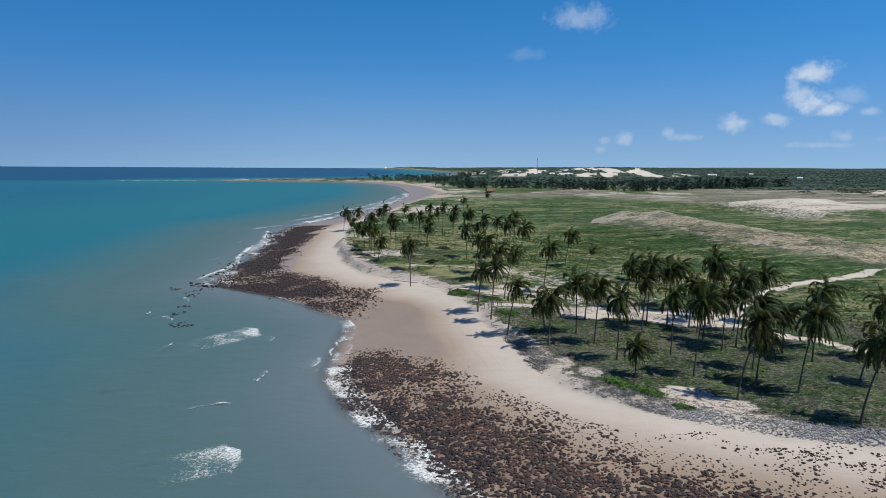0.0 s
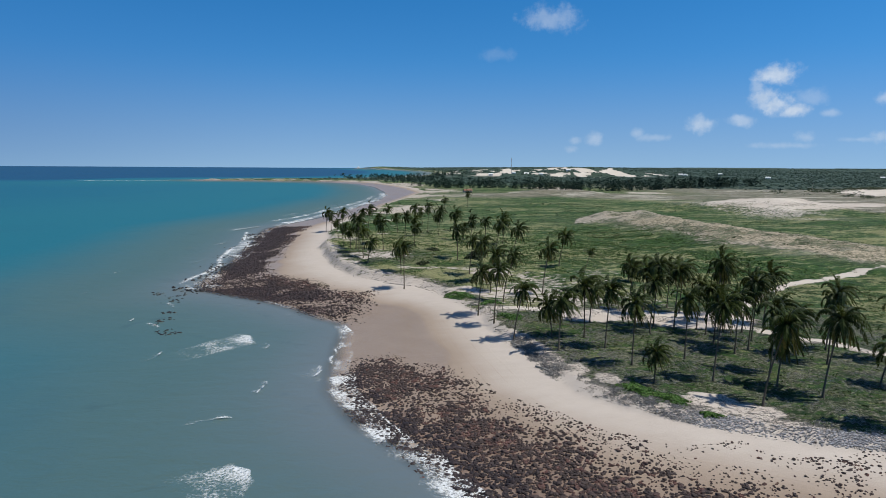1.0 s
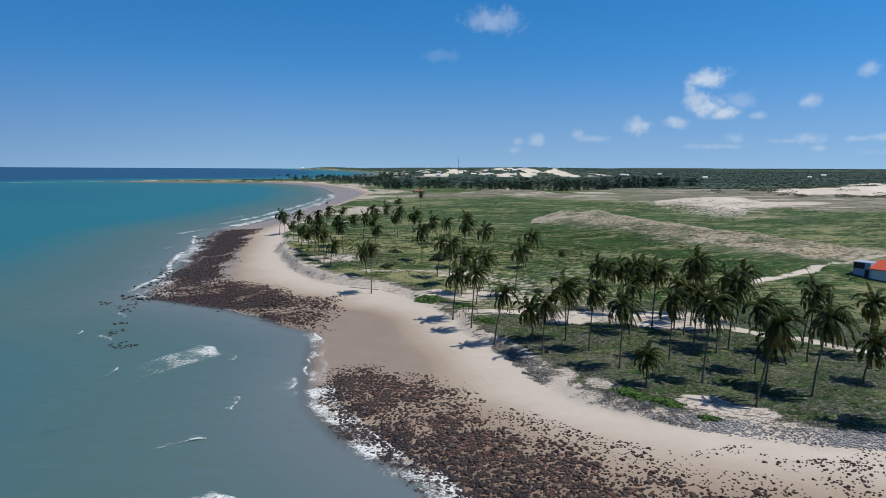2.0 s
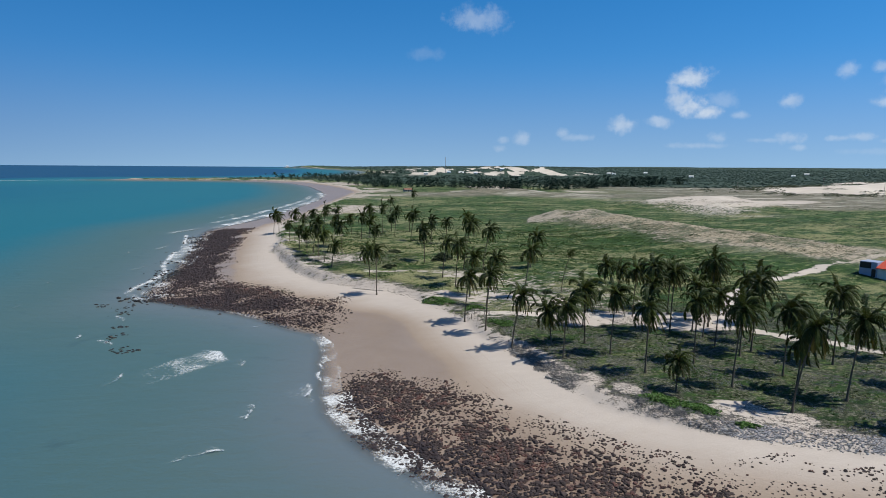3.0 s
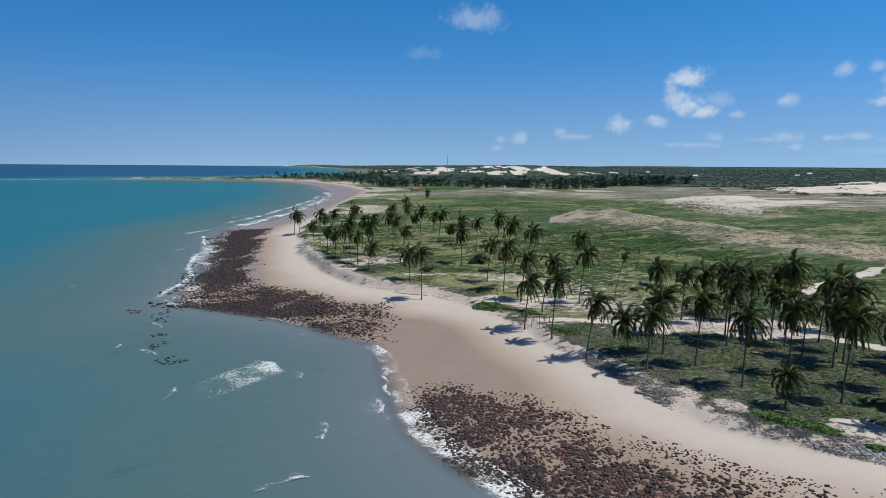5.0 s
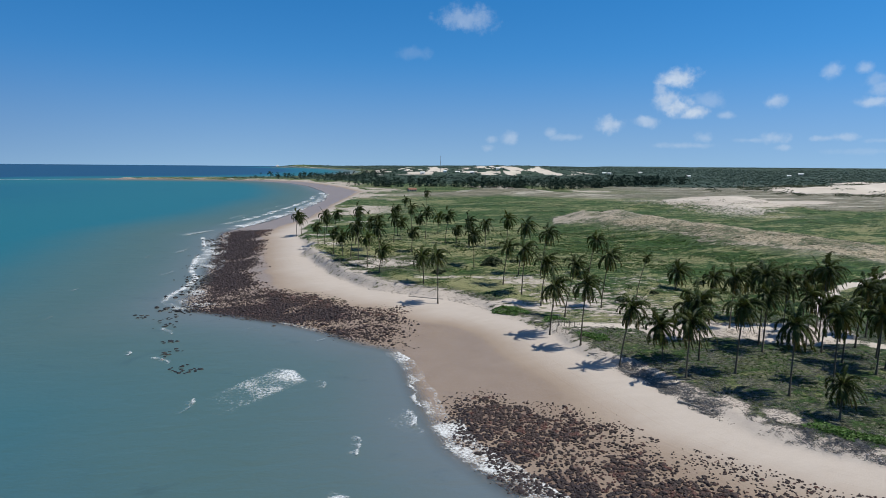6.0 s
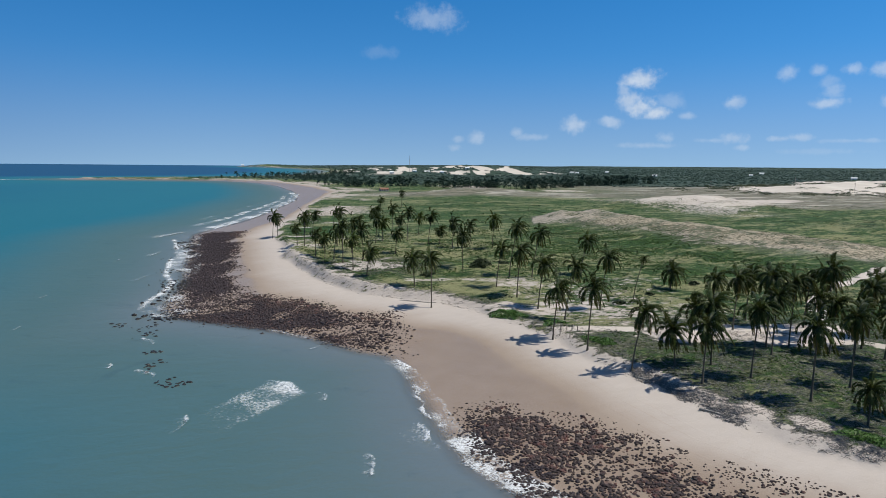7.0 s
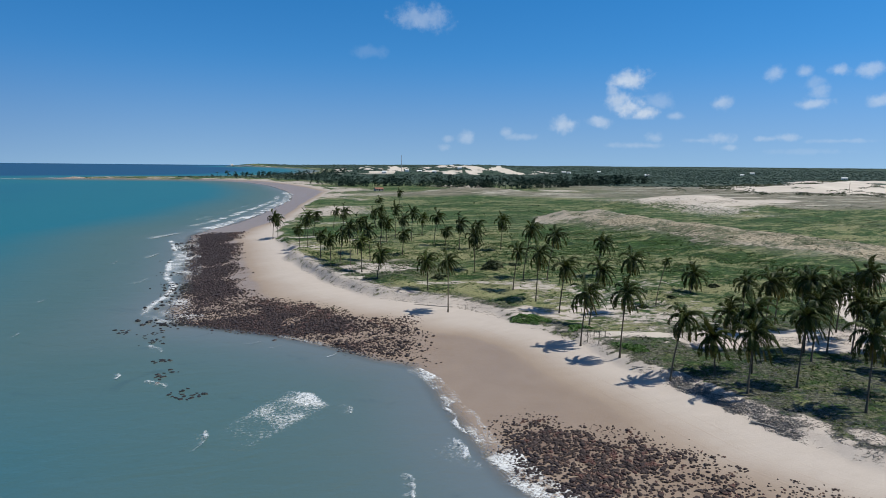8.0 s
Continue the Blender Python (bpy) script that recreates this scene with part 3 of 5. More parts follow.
    sand = np.maximum.reduce([edge, brow, road, clearing, blow, streak, wdune, far_dune * smooth(0.36, 0.5, fbm(x, y, 90, 4, 99) + 0.12), village, coast, flank * (0.46 + 0.34 * smooth(0.38, 0.6, fbm(x, y * 1.2, 8, 4, 103))), quarry * (0.34 + 0.55 * fbm(x, y * 1.5, 22, 4, 107))])
    wet = smooth(0.91, 0.46, -0.22 * smooth(330, 420, y) + f + (fbm(x, y, 16, 3, 15) - 0.5) * 0.16)
    dry = np.clip(smooth(0.42, 0.62, fbm(x, y, 110, 4, 25) + smooth(400, 520, y + 0.25 * x) * 0.46 - 0.23) * smooth(200, 330, v) + smooth(34, 14, ridge) * 0.5 * smooth(0.0, 1.2, top) + smooth(60, 25, back_ridge), 0, 1)
    wood = smooth(820, 1050, far + (fbm(x, y, 200, 3, 27) - 0.5) * 300) * smooth(40, 120, v)
    pale = np.clip(np.maximum(wdune, far_dune) + streak * 0.6 * back + quarry * 0.2 + road * 0.3 + village, 0, 1)
    # fallen leaves and husks; the mask also places the painted palm shade
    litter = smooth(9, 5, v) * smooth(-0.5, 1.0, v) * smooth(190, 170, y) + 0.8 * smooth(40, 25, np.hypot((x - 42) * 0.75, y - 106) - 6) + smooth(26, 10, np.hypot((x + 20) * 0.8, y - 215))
    ochre = flank * (1 - 0.35 * smooth(300, 330, y))
    reef = np.maximum(np.where(far < 260, reef_density(x, y) * 0.62, 0), np.where(far < 420, point_density(x, y), 0))
    straw = smooth(115, 40, v) * smooth(128, 150, y) * (0.55 + 0.45 * smooth(0.4, 0.6, fbm(x, y, 40, 3, 89))) * smooth(360, 260, y)
    return z, dict(straw=straw, reef=reef, off=v, sand=sand, wet=wet, dry=dry, wood=wood, pale=pale, litter=np.clip(litter, 0, 1), ochre=ochre), d, v


def height(x, y):
    return lie(np.array([x]), np.array([y]))[0][0]


def mesh_object(name, verts, faces, mat, parent=None, smooth_shade=True):
    me = bpy.data.meshes.new(name)
    verts = np.asarray(verts, np.float32)
    faces = np.asarray(faces, np.int32)
    k = faces.shape[1]
    me.vertices.add(len(verts))
    me.vertices.foreach_set("co", verts.ravel())
    me.loops.add(faces.size)
    me.loops.foreach_set("vertex_index", faces.ravel())
    me.polygons.add(len(faces))
    me.polygons.foreach_set("loop_start", np.arange(len(faces), dtype=np.int32) * k)
    me.polygons.foreach_set("use_smooth", np.full(len(faces), smooth_shade))
    me.update(calc_edges=True)
    me.materials.append(mat)
    ob = new(name, me)
    ob.parent = parent
    return ob


def add_attribute(ob, name, values):
    a = ob.data.attributes.new(name, "FLOAT", "POINT")
    a.data.foreach_set("value", np.asarray(values, np.float32))


def polar(rings, first, last, step):
    az = np.concatenate([np.arange(-60, 72, step), np.arange(72, 300, 4.0)])
    r = np.geomspace(first, last, rings)
    A, R = np.meshgrid(np.radians(az), r)
    x, y = -15 + R * np.sin(A), 20 + R * np.cos(A)
    n, k = len(az), rings
    i, j = np.meshgrid(np.arange(k - 1), np.arange(n), indexing="ij")
    jn = (j + 1) % n
    quads = np.stack([i * n + j, i * n + jn, (i + 1) * n + jn, (i + 1) * n + j], -1).reshape(-1, 4)[:, ::-1]
    return x.ravel(), y.ravel(), quads


def compact(verts, faces, *extra):
    used = np.unique(faces)
    back = np.zeros(len(verts), np.int64)
    back[used] = np.arange(len(used))
    return (verts[used], back[faces], *[e[used] for e in extra])


def build_ground():
    x, y, quads = polar(700, 14, 9000, 0.22)
    z, masks, d, v = lie(x, y)
    keep = d[quads].max(1) > -45
    verts = np.stack([x, y, z], 1)
    names = list(masks)
    verts, quads, *values = compact(verts, quads[keep], *[masks[n] for n in names])
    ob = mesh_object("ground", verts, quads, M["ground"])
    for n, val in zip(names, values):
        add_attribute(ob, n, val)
    return tagged(ob, "pale sand beach, grassy coastal plain, dunes and far low hills", "ground", kind="structure")


def build_sea():
    x, y, quads = polar(360, 0.4, 9000, 0.5)
    d = line_distance(x, y, SHORE) * np.where(inside(x, y, LAND), 1, -1)
    keep = d[quads].min(1) < 10
    off = -d
    depth = np.where(off < 0, off / 200, np.interp(off, [0, 15, 60, 140, 350, 800, 2500], [0, 0.06, 0.16, 0.36, 0.6, 0.8, 1.0]))
    depth = np.maximum(depth, 0.97 * smooth(900, 1500, y - 0.15 * x) * smooth(20, 300, off))
    verts, quads, depth = compact(np.stack([x, y, x * 0], 1), quads[keep], depth)
    ob = mesh_object("sea", verts, quads, M["sea"])
    add_attribute(ob, "depth", depth)
    return tagged(ob, "calm murky green shallows turning turquoise and deep blue", "sea", kind="structure")


build_ground()
build_sea()


# ---- coconut palms ----
WIND = Vector((1.0, 0.18, 0.0))


def frond_shape(az, rise, length, seed, leaflets=34, droop=1.0):
    """One feathered leaf bent by gravity and the sea wind: points and triangles from its foot at the origin."""
    rnd = random.Random(seed)
    p = Vector((0, 0, 0))
    way = Vector((math.cos(rise) * math.cos(az), math.cos(rise) * math.sin(az), math.sin(rise)))
    n = leaflets
    step = length / n
    spine, ways = [p.copy()], [way.copy()]
    for i in range(n):
        s = (i + 1) / n
        way = (way + Vector((0, 0, -1)) * (0.19 * droop * (0.28 + 1.3 * s)) * 17 / n + WIND * (0.15 * s * 17 / n)).normalized()
        p = p + way * step
        spine.append(p.copy())
        ways.append(way.copy())
    verts, tris = [], []

    def tri(a, b, c):
        k = len(verts)
        verts.extend((a, b, c))
        tris.append((k, k + 1, k + 2))

    for i in range(0, n - 1, 2):
        across = ways[i].cross(Vector((0, 0, 1)))
        across = across.normalized() if across.length > 0.05 else Vector((0, 1, 0))
        w0, w1 = 0.055 * (1 - i / n) + 0.012, 0.055 * (1 - (i + 1) / n) + 0.012
        up = across.cross(ways[i]).normalized() * 0.03
        a0, a1, b0, b1 = spine[i] - across * w0, spine[i] + across * w0, spine[i + 2] - across * w1, spine[i + 2] + across * w1
        k = len(verts)
        verts.extend((a0, a1, b1, b0, spine[i] + up, spine[i + 2] + up))
        tris.extend(((k, k + 4, k + 5), (k, k + 5, k + 3), (k + 4, k + 1, k + 2), (k + 4, k + 2, k + 5), (k, k + 3, k + 2), (k, k + 2, k + 1)))
    for i in range(1, n + 1):
        s = i / n
        size = length * 0.195 * (math.sin(min(1, s * 1.25 + 0.12) * math.pi * 0.62) ** 0.7) * (1.0 - 0.62 * s ** 3)
        across = ways[i].cross(Vector((0, 0, 1)))
        across = across.normalized() if across.length > 0.05 else Vector((0, 1, 0))
        for side in (-1, 1):
            q = spine[i] + ways[i] * step * rnd.uniform(-0.4, 0.4)
            out = (across * side * 0.85 + ways[i] * rnd.uniform(0.35, 0.7) + Vector((0, 0, rnd.uniform(-0.75, -0.05))) + WIND * 0.25).normalized()
            tip_way = (out + Vector((0, 0, -0.8)) + WIND * 0.25).normalized()
            length_here = size * rnd.uniform(0.8, 1.15)
            mid = q + out * length_here * 0.5
            tip = mid + tip_way * length_here * 0.5
            w = ways[i] * (step * 0.66)
            k = len(verts)
            verts.extend((q - w * 0.6, q + w * 0.6, mid + w, mid - w, tip))
            tris.extend(((k, k + 1, k + 2), (k, k + 2, k + 3), (k + 3, k + 2, k + 4)))
    return [tuple(q) for q in verts], tris


def crown_plan(seed, count):
    """Foot angle, rise, length and age for each leaf of a crown."""
    rnd = random.Random(seed)
    leaves = []
    for i in range(count):
        age = i / (count - 1)
        az = i * 2.39996 + rnd.uniform(-0.3, 0.3)
        rise = radians(76 - 134 * age + rnd.uniform(-12, 12))
        leaves.append((az, rise, rnd.uniform(3.2, 4.3) * (0.86 + 0.2 * math.sin(math.pi * min(1, age + 0.15))), age))
    return leaves


def tri_mesh(name, verts, tris, mat):
    me = bpy.data.meshes.new(name)
    me.from_pydata(verts, [], tris)
    me.materials.append(mat)
    return me


CROWNS, FAR_CROWNS = [], []
for kind in range(5):
    meshes = []
    for j, (az, rise, length, age) in enumerate(crown_plan(100 + kind, 36)):
        v, t = frond_shape(az, rise, length, 1000 * kind + j, droop=0.70 + 0.68 * age)
        meshes.append(tri_mesh("frond", v, t, M["frond_old"] if age > 0.83 else M["frond"]))
    CROWNS.append(meshes)
for kind in range(4):
    vs, ts = [], []
    for j, (az, rise, length, age) in enumerate(crown_plan(300 + kind, 32)):
        v, t = frond_shape(az, rise, length, 5000 + 1000 * kind + j, 14, 0.70 + 0.68 * age)
        ts.extend(tuple(i + len(vs) for i in tr) for tr in t)
        vs.extend(v)
    FAR_CROWNS.append(tri_mesh("crown", vs, ts, M["frond"]))


def ball(bm, centre, r, squash=1.0, sub=1):
    made = bmesh.ops.create_icosphere(bm, subdivisions=sub, radius=r, matrix=Matrix.Translation(centre) @ Matrix.Diagonal((1, 1, squash, 1)))
    return made["verts"]


def heart_mesh(seed):
    """The fibrous heart of the crown with its coconuts."""
    rnd = random.Random(seed)
    bm = bmesh.new()
    ball(bm, (0, 0, 0.05), 0.24, 1.7)
    for i in range(7):
        a = i * 0.9 + rnd.uniform(-0.2, 0.2)
        ball(bm, (0.30 * math.cos(a), 0.30 * math.sin(a), -0.22 - rnd.uniform(0, 0.15)), 0.13, 1.2)
    me = bpy.data.meshes.new("crown")
    bm.to_mesh(me)
    bm.free()
    me.materials.append(M["husk"])
    return me


HEARTS = [heart_mesh(i) for i in range(3)]


def trunk_mesh(h, lean, seed, thick):
    rnd = random.Random(seed)
    side = rnd.uniform(-0.25, 0.25)
    rings, sides = 14, 8
    verts, faces = [], []
    for i in range(rings + 1):
        s = i / rings
        bend = s ** 1.6
        r = thick * (0.128 - 0.042 * s + 0.12 * math.exp(-s * 16)) * (1 + 0.05 * (i % 2))
        x, y, z = lean * bend, side * bend * h * 0.08, h * s - 0.25 * (1 - s)
        for k in range(sides):
            a = k * 2 * math.pi / sides
            verts.append((x + r * math.cos(a), y + r * math.sin(a), z))
    for i in range(rings):
        for k in range(sides):
            n = (k + 1) % sides
            faces.append((i * sides + k, i * sides + n, (i + 1) * sides + n, (i + 1) * sides + k))
    me = bpy.data.meshes.new("trunk")
    me.from_pydata(verts, [], faces)
    me.polygons.foreach_set("use_smooth", [True] * len(faces))
    me.materials.append(M["trunk"])
    return me, (lean, side * h * 0.08, h)


palm_count = 0


def coconut_palm(x, y, h, lean, label, group, near=True, size=1.0, bare=0.08):
    global palm_count
    palm_count += 1
    rnd = random.Random(palm_count * 7 + 1)
    palm = tagged(new("coconut_palm"), label, "palm tree", group)
    palm.empty_display_size = 0.5
    palm.location = (x, y, height(x, y))
    me, top = trunk_mesh(h, lean, palm_count, 1.0 if size > 0.7 else 0.8)
    trunk = new("trunk", me)
    trunk.parent = palm
    turn = rnd.uniform(-0.35, 0.35)
    scale = size * rnd.uniform(0.9, 1.1)
    if near:
        crown = new("crown", HEARTS[palm_count % 3])
        for mesh in CROWNS[palm_count % 5]:
            if rnd.random() < bare:
                continue
            leaf = new("frond", mesh)
            leaf.parent = crown
            leaf.rotation_euler = (rnd.uniform(-0.06, 0.06), rnd.uniform(-0.06, 0.06), rnd.uniform(-0.08, 0.08))
    else:
        crown = new("crown", FAR_CROWNS[palm_count % 4])
    crown.parent = palm
    crown.location = top
    crown.rotation_euler = (rnd.uniform(-0.08, 0.08), lean * 0.03 + rnd.uniform(-0.05, 0.05), turn)
    crown.scale = (scale * 0.95, scale * 0.95, scale * 1.06)
    return palm


# Each palm: place, height of the crown's heart, lean towards +x.
BEACH_PALMS = [(8.9, 138.5, 9.5, 0.9), (11.1, 128.9, 10.7, 0.8), (13.4, 118.3, 9.4, 1.7)]
GROVE_FRONT = [(20.3, 117.5, 5.9, -0.7), (19.8, 109.9, 8.5, 0.4), (26.2, 116.8, 9.7, -0.3), (30.6, 128.8, 6.3, 0.6), (28.0, 110.0, 10.3, 0.6), (29.3, 100.2, 10.1, 0.2),
               (29.7, 91.9, 4.4, 0.1), (39.5, 104.0, 10.2, 0.1), (39.1, 93.2, 11.3, 1.0), (41.4, 83.8, 11.4, 2.5), (47.4, 90.7, 7.1, 0.6), (50.6, 85.2, 11.0, 1.9),
               (52.1, 74.3, 10.7, 2.7), (62.1, 89.6, 5.8, 1.6), (49.9, 96.8, 10.3, 0.5), (72.5, 100.5, 9.2, 0.4)]
GROVE_BACK = [(42.3, 139.1, 9.3, 0.6), (43.7, 134.5, 9.9, 0.6), (51.5, 140.8, 8.6, 0.6), (51.9, 135.3, 9.6, 0.7), (41.6, 123.2, 12.2, 0.5), (39.5, 119.4, 9.8, 0.5),
              (45.3, 122.2, 11.4, 0.6), (54.4, 124.2, 12.8, 0.9), (49.6, 118.0, 8.6, 0.5),
              (49.3, 121.2, 8.8, 0.6), (52.6, 108.3, 11.6, 0.8), (48.3, 112.1, 9.0, 0.4), (56.0, 113.5, 9.5, 0.5), (58.4, 133.2, 9.5, 0.8), (57.0, 128.0, 10.5, 0.8),
              (49.4, 106.7, 9.2, 0.2), (57.1, 119.0, 10.4, 1.2), (64.4, 124.5, 10.0, 1.1), (59.0, 105.1, 6.7, 0.1), (65.5, 106.9, 10.3, 1.7),
              (61.4, 100.3, 11.2, 0.5)]
FIELD_PALMS = [(9.2, 203.9, 9.6, -0.2), (22.9, 245.7, 8.1, 0.2), (28.6, 237.9, 9.7, 0.6), (10.5, 177.1, 9.2, 1.1), (19.4, 193.4, 13.2, 2.1), (12.3, 167.5, 10.6, 0.7),
               (24.0, 188.5, 11.6, 2.0), (14.1, 159.0, 9.7, 1.2), (15.9, 149.0, 10.7, 2.1), (38.5, 189.6, 8.9, 1.7), (26.1, 153.9, 11.4, 1.4), (52.2, 168.5, 4.4, 0.6),
               (17.9, 250.8, 8.6, 0.4), (15.6, 261.7, 5.1, 0.5), (-8.4, 184.2, 7.0, -0.5), (-7.4, 168.8, 11.2, -0.1), (-18.7, 197.1, 6.0, 1.1)]
POINT_FRONT = [(-36.0, 271.0, 6.4, -0.4), (-33.5, 263.1, 10.7, 0.3), (-27.6, 236.3, 6.9, -0.2), (-22.6, 254.0, 11.8, 1.2), (-25.2, 230.3, 8.5, 1.2), (-23.2, 219.6, 10.8, -0.1),
               (-21.1, 209.9, 8.4, -0.1), (-15.6, 234.0, 9.6, -0.6), (-11.3, 283.1, 6.9, -0.9), (-3.5, 290.9, 11.0, -0.4), (-4.2, 273.3, 7.4, 0.4), (2.1, 289.9, 11.3, 0.3),
               (-4.3, 240.2, 6.9, 0.7), (6.6, 280.0, 10.9, 0.7), (11.5, 262.4, 10.6, 1.3), (-18.5, 243.5, 9.8, 0.5), (-30.5, 240.0, 7.4, 0.4), (-8.0, 263.0, 8.8, 0.6)]
POINT_BACK = [(-45.9, 308.0, 9.2, 0.7), (-43.9, 311.7, 7.3, -0.1), (-29.6, 305.2, 8.4, 1.3), (-33.0, 305.8, 6.1, 0.4), (-19.0, 337.8, 7.9, 1.5), (0.5, 334.7, 6.6, -1.1),
              (6.6, 299.1, 6.3, 0.4), (14.7, 297.7, 7.0, 0.4), (17.4, 440.0, 7.0, 0.4), (36.0, 470.0, 10.0, 0.3)]
for x, y, h, lean in BEACH_PALMS:
    coconut_palm(x, y, h, lean, "wind-bent coconut palm rooted at the edge of the sand", "palms at the edge of the beach", size=1.1, bare=0.2)
for x, y, h, lean in GROVE_FRONT:
    if h < 5:
        coconut_palm(x, y, h, lean, "short young coconut palm with yellowing lower fronds", "palms of the dense grove", size=0.85)
    else:
        coconut_palm(x, y, h, lean, "wind-swept coconut palm with grey trunk on littered grass", "palms of the dense grove", size=1.12)
for x, y, h, lean in GROVE_BACK:
    coconut_palm(x, y, h, lean, "tall wind-swept coconut palm beside the sandy track", "palms of the dense grove", size=1.02)
for x, y, h, lean in FIELD_PALMS:
    coconut_palm(x, y, h, lean, "slender coconut palm standing in rough dune grass", "palms scattered over the grass", near=y < 200, size=1.05)
for x, y, h, lean in POINT_FRONT:
    coconut_palm(x, y, h, lean, "coconut palm on the grassy bank above the beach", "palms of the sandy point", near=False, size=1.02)
for x, y, h, lean in POINT_BACK:
    coconut_palm(x, y, h, lean, "distant coconut palm near the sandy shore", "palms of the sandy point", near=False, size=1.02)
coconut_palm(37.1, 159.5, 9.8, 2.3, "thin leaning coconut palm with a sparse ragged crown", "palms scattered over the grass", near=False, size=0.45)


# ---- rocks ----
def rock_form(seed, sub):
    bm = bmesh.new()
    bmesh.ops.create_icosphere(bm, subdivisions=sub, radius=1.0)
    off = Vector((seed * 3.7, seed * 1.9, seed * 5.1))
    for v in bm.verts:
        k = 1 + 0.55 * noise.noise(v.co * 1.1 + off) + 0.28 * noise.noise(v.co * 2.6 + off)
        v.co = v.co * k
        v.co.x *= 1.18
        v.co.z *= 0.60
    vs = np.array([v.co[:] for v in bm.verts])
    fs = np.array([[v.index for v in f.verts] for f in bm.faces])
    bm.free()
    return vs, fs


ROCKS_FINE = [rock_form(i, 2) for i in range(6)]
ROCKS_LOW = [rock_form(20 + i, 1) for i in range(6)]


def scatter(name, forms, xs, ys, sizes, mat, sink=0.25, rng=None, zs=None):
    """Many pieces joined into one mesh, each resting on the ground."""
    rng = rng or np.random.default_rng(5)
    z = lie(xs, ys)[0] if zs is None else zs
    allv, allf, base = [], [], 0
    turn = rng.uniform(0, 2 * np.pi, len(xs))
    tall = rng.uniform(0.75, 1.3, len(xs))
    for i in range(len(xs)):
        v, f = forms[i % len(forms)]
        c, s = np.cos(turn[i]), np.sin(turn[i])
        w = v * sizes[i]
        q = np.stack([w[:, 0] * c - w[:, 1] * s + xs[i], w[:, 0] * s + w[:, 1] * c + ys[i], w[:, 2] * tall[i] + z[i] + sizes[i] * sink], 1)
        allv.append(q)
        allf.append(f + base)
        base += len(v)
    return mesh_object(name, np.concatenate(allv), np.concatenate(allf), mat, None, False)


def pick(rng, n, box, density):
    """n random places in a box, kept by a density function of the plan."""
    x, y = rng.uniform(box[0], box[1], n), rng.uniform(box[2], box[3], n)
    keep = rng.random(n) < density(x, y)
    return x[keep], y[keep]


def build_rocks():
    rng = np.random.default_rng(11)
    x, y = pick(rng, 92000, (-22, 76, 34, 118), reef_density)
    size = np.clip(rng.lognormal(-1.93, 0.33, len(x)), 0.07, 0.38)
    size = size * (0.62 + 0.45 * smooth(0.25, 0.9, reef_density(x, y)))
    order = np.argsort(np.hypot(x - 6, y - 82) - size * 14)
    x, y, size = x[order], y[order], size[order]
    meshes = []
    for v, f in ROCKS_FINE:
        me = bpy.data.meshes.new("rock")
        me.from_pydata(v.tolist(), [], f.tolist())
        me.materials.append(M["rock_one"])
        meshes.append(me)
    z = lie(x[:300], y[:300])[0]
    for i in range(300):
        ob = tagged(new("rock", meshes[i % 6]), "rough dark reddish-brown reef rock lying on sand", "rock", "loose rocks of the near reef")
        ob.location = (x[i], y[i], z[i] + size[i] * 0.25)
        ob.scale = (size[i], size[i], size[i] * rng.uniform(0.75, 1.3))
        ob.rotation_euler = (0, 0, rng.uniform(0, 6.28))
    x, y, size = x[300:], y[300:], size[300:]
    damp = line_distance(x, y, SHORE) < 4.5 + (fbm(x, y, 6, 3, 123) - 0.5) * 7
    tagged(scatter("rock_field", ROCKS_FINE, x[~damp], y[~damp], size[~damp], M["rock"], rng=rng), "bed of dark reddish-brown reef rocks on the beach", "rocks", kind="stuff")
    tagged(scatter("washed_rocks", ROCKS_FINE, x[damp], y[damp], size[damp], M["rock_damp"], rng=rng), "dark wet reef rocks washed by the shallow surf", "rocks", kind="stuff")
    x, y = pick(rng, 420000, (-92, -12, 138, 360), point_density)
    size = np.clip(rng.lognormal(-2.2, 0.5, len(x)), 0.06, 0.5)
    damp = line_distance(x, y, SHORE) < 15 + (fbm(x, y, 14, 3, 121) - 0.5) * 16
    tail = ~damp & (x - 0.9 * (190 - y) + (fbm(x, y, 10, 3, 125) - 0.5) * 22 > -62 + 0.9 * 26) & (y < 185)
    for name, keep, mat, label in (("weedy_stones", tail, "rock_olive", "bed of small weedy olive-brown stones on wet sand"), ("rocky_point", ~damp & ~tail, "rock", "dense dark reef rocks covering the low point"), ("wet_rocks", damp, "rock_damp", "dark wet reef rocks at the edge of the point")):
        tagged(scatter(name, ROCKS_LOW, x[keep], y[keep], size[keep], M[mat], rng=rng), label, "rocks", kind="stuff")
    # stones awash along the seaward side of the point
    def awash_density(x, y):
        off = line_distance(x, y, SHORE_NEAR) * np.where(inside(x, y, LAND), -1, 1)
        return smooth(-1, 0.5, off) * smooth(12, 1.5, off) ** 1.5 * smooth(0.44, 0.60, fbm(x, y, 9, 3, 127)) * smooth(172, 182, y - 0.25 * (x + 66)) * smooth(335, 300, y) * 0.5

    x, y = pick(rng, 22000, (-98, -56, 165, 335), awash_density)
    size = np.clip(rng.lognormal(-1.5, 0.45, len(x)), 0.1, 0.55)
    tagged(scatter("awash_stones", ROCKS_LOW, x, y, size, M["rock_wet"], 0.1, rng, np.zeros(len(x))), "black stones awash in the broken water off the point", "rocks", kind="stuff")
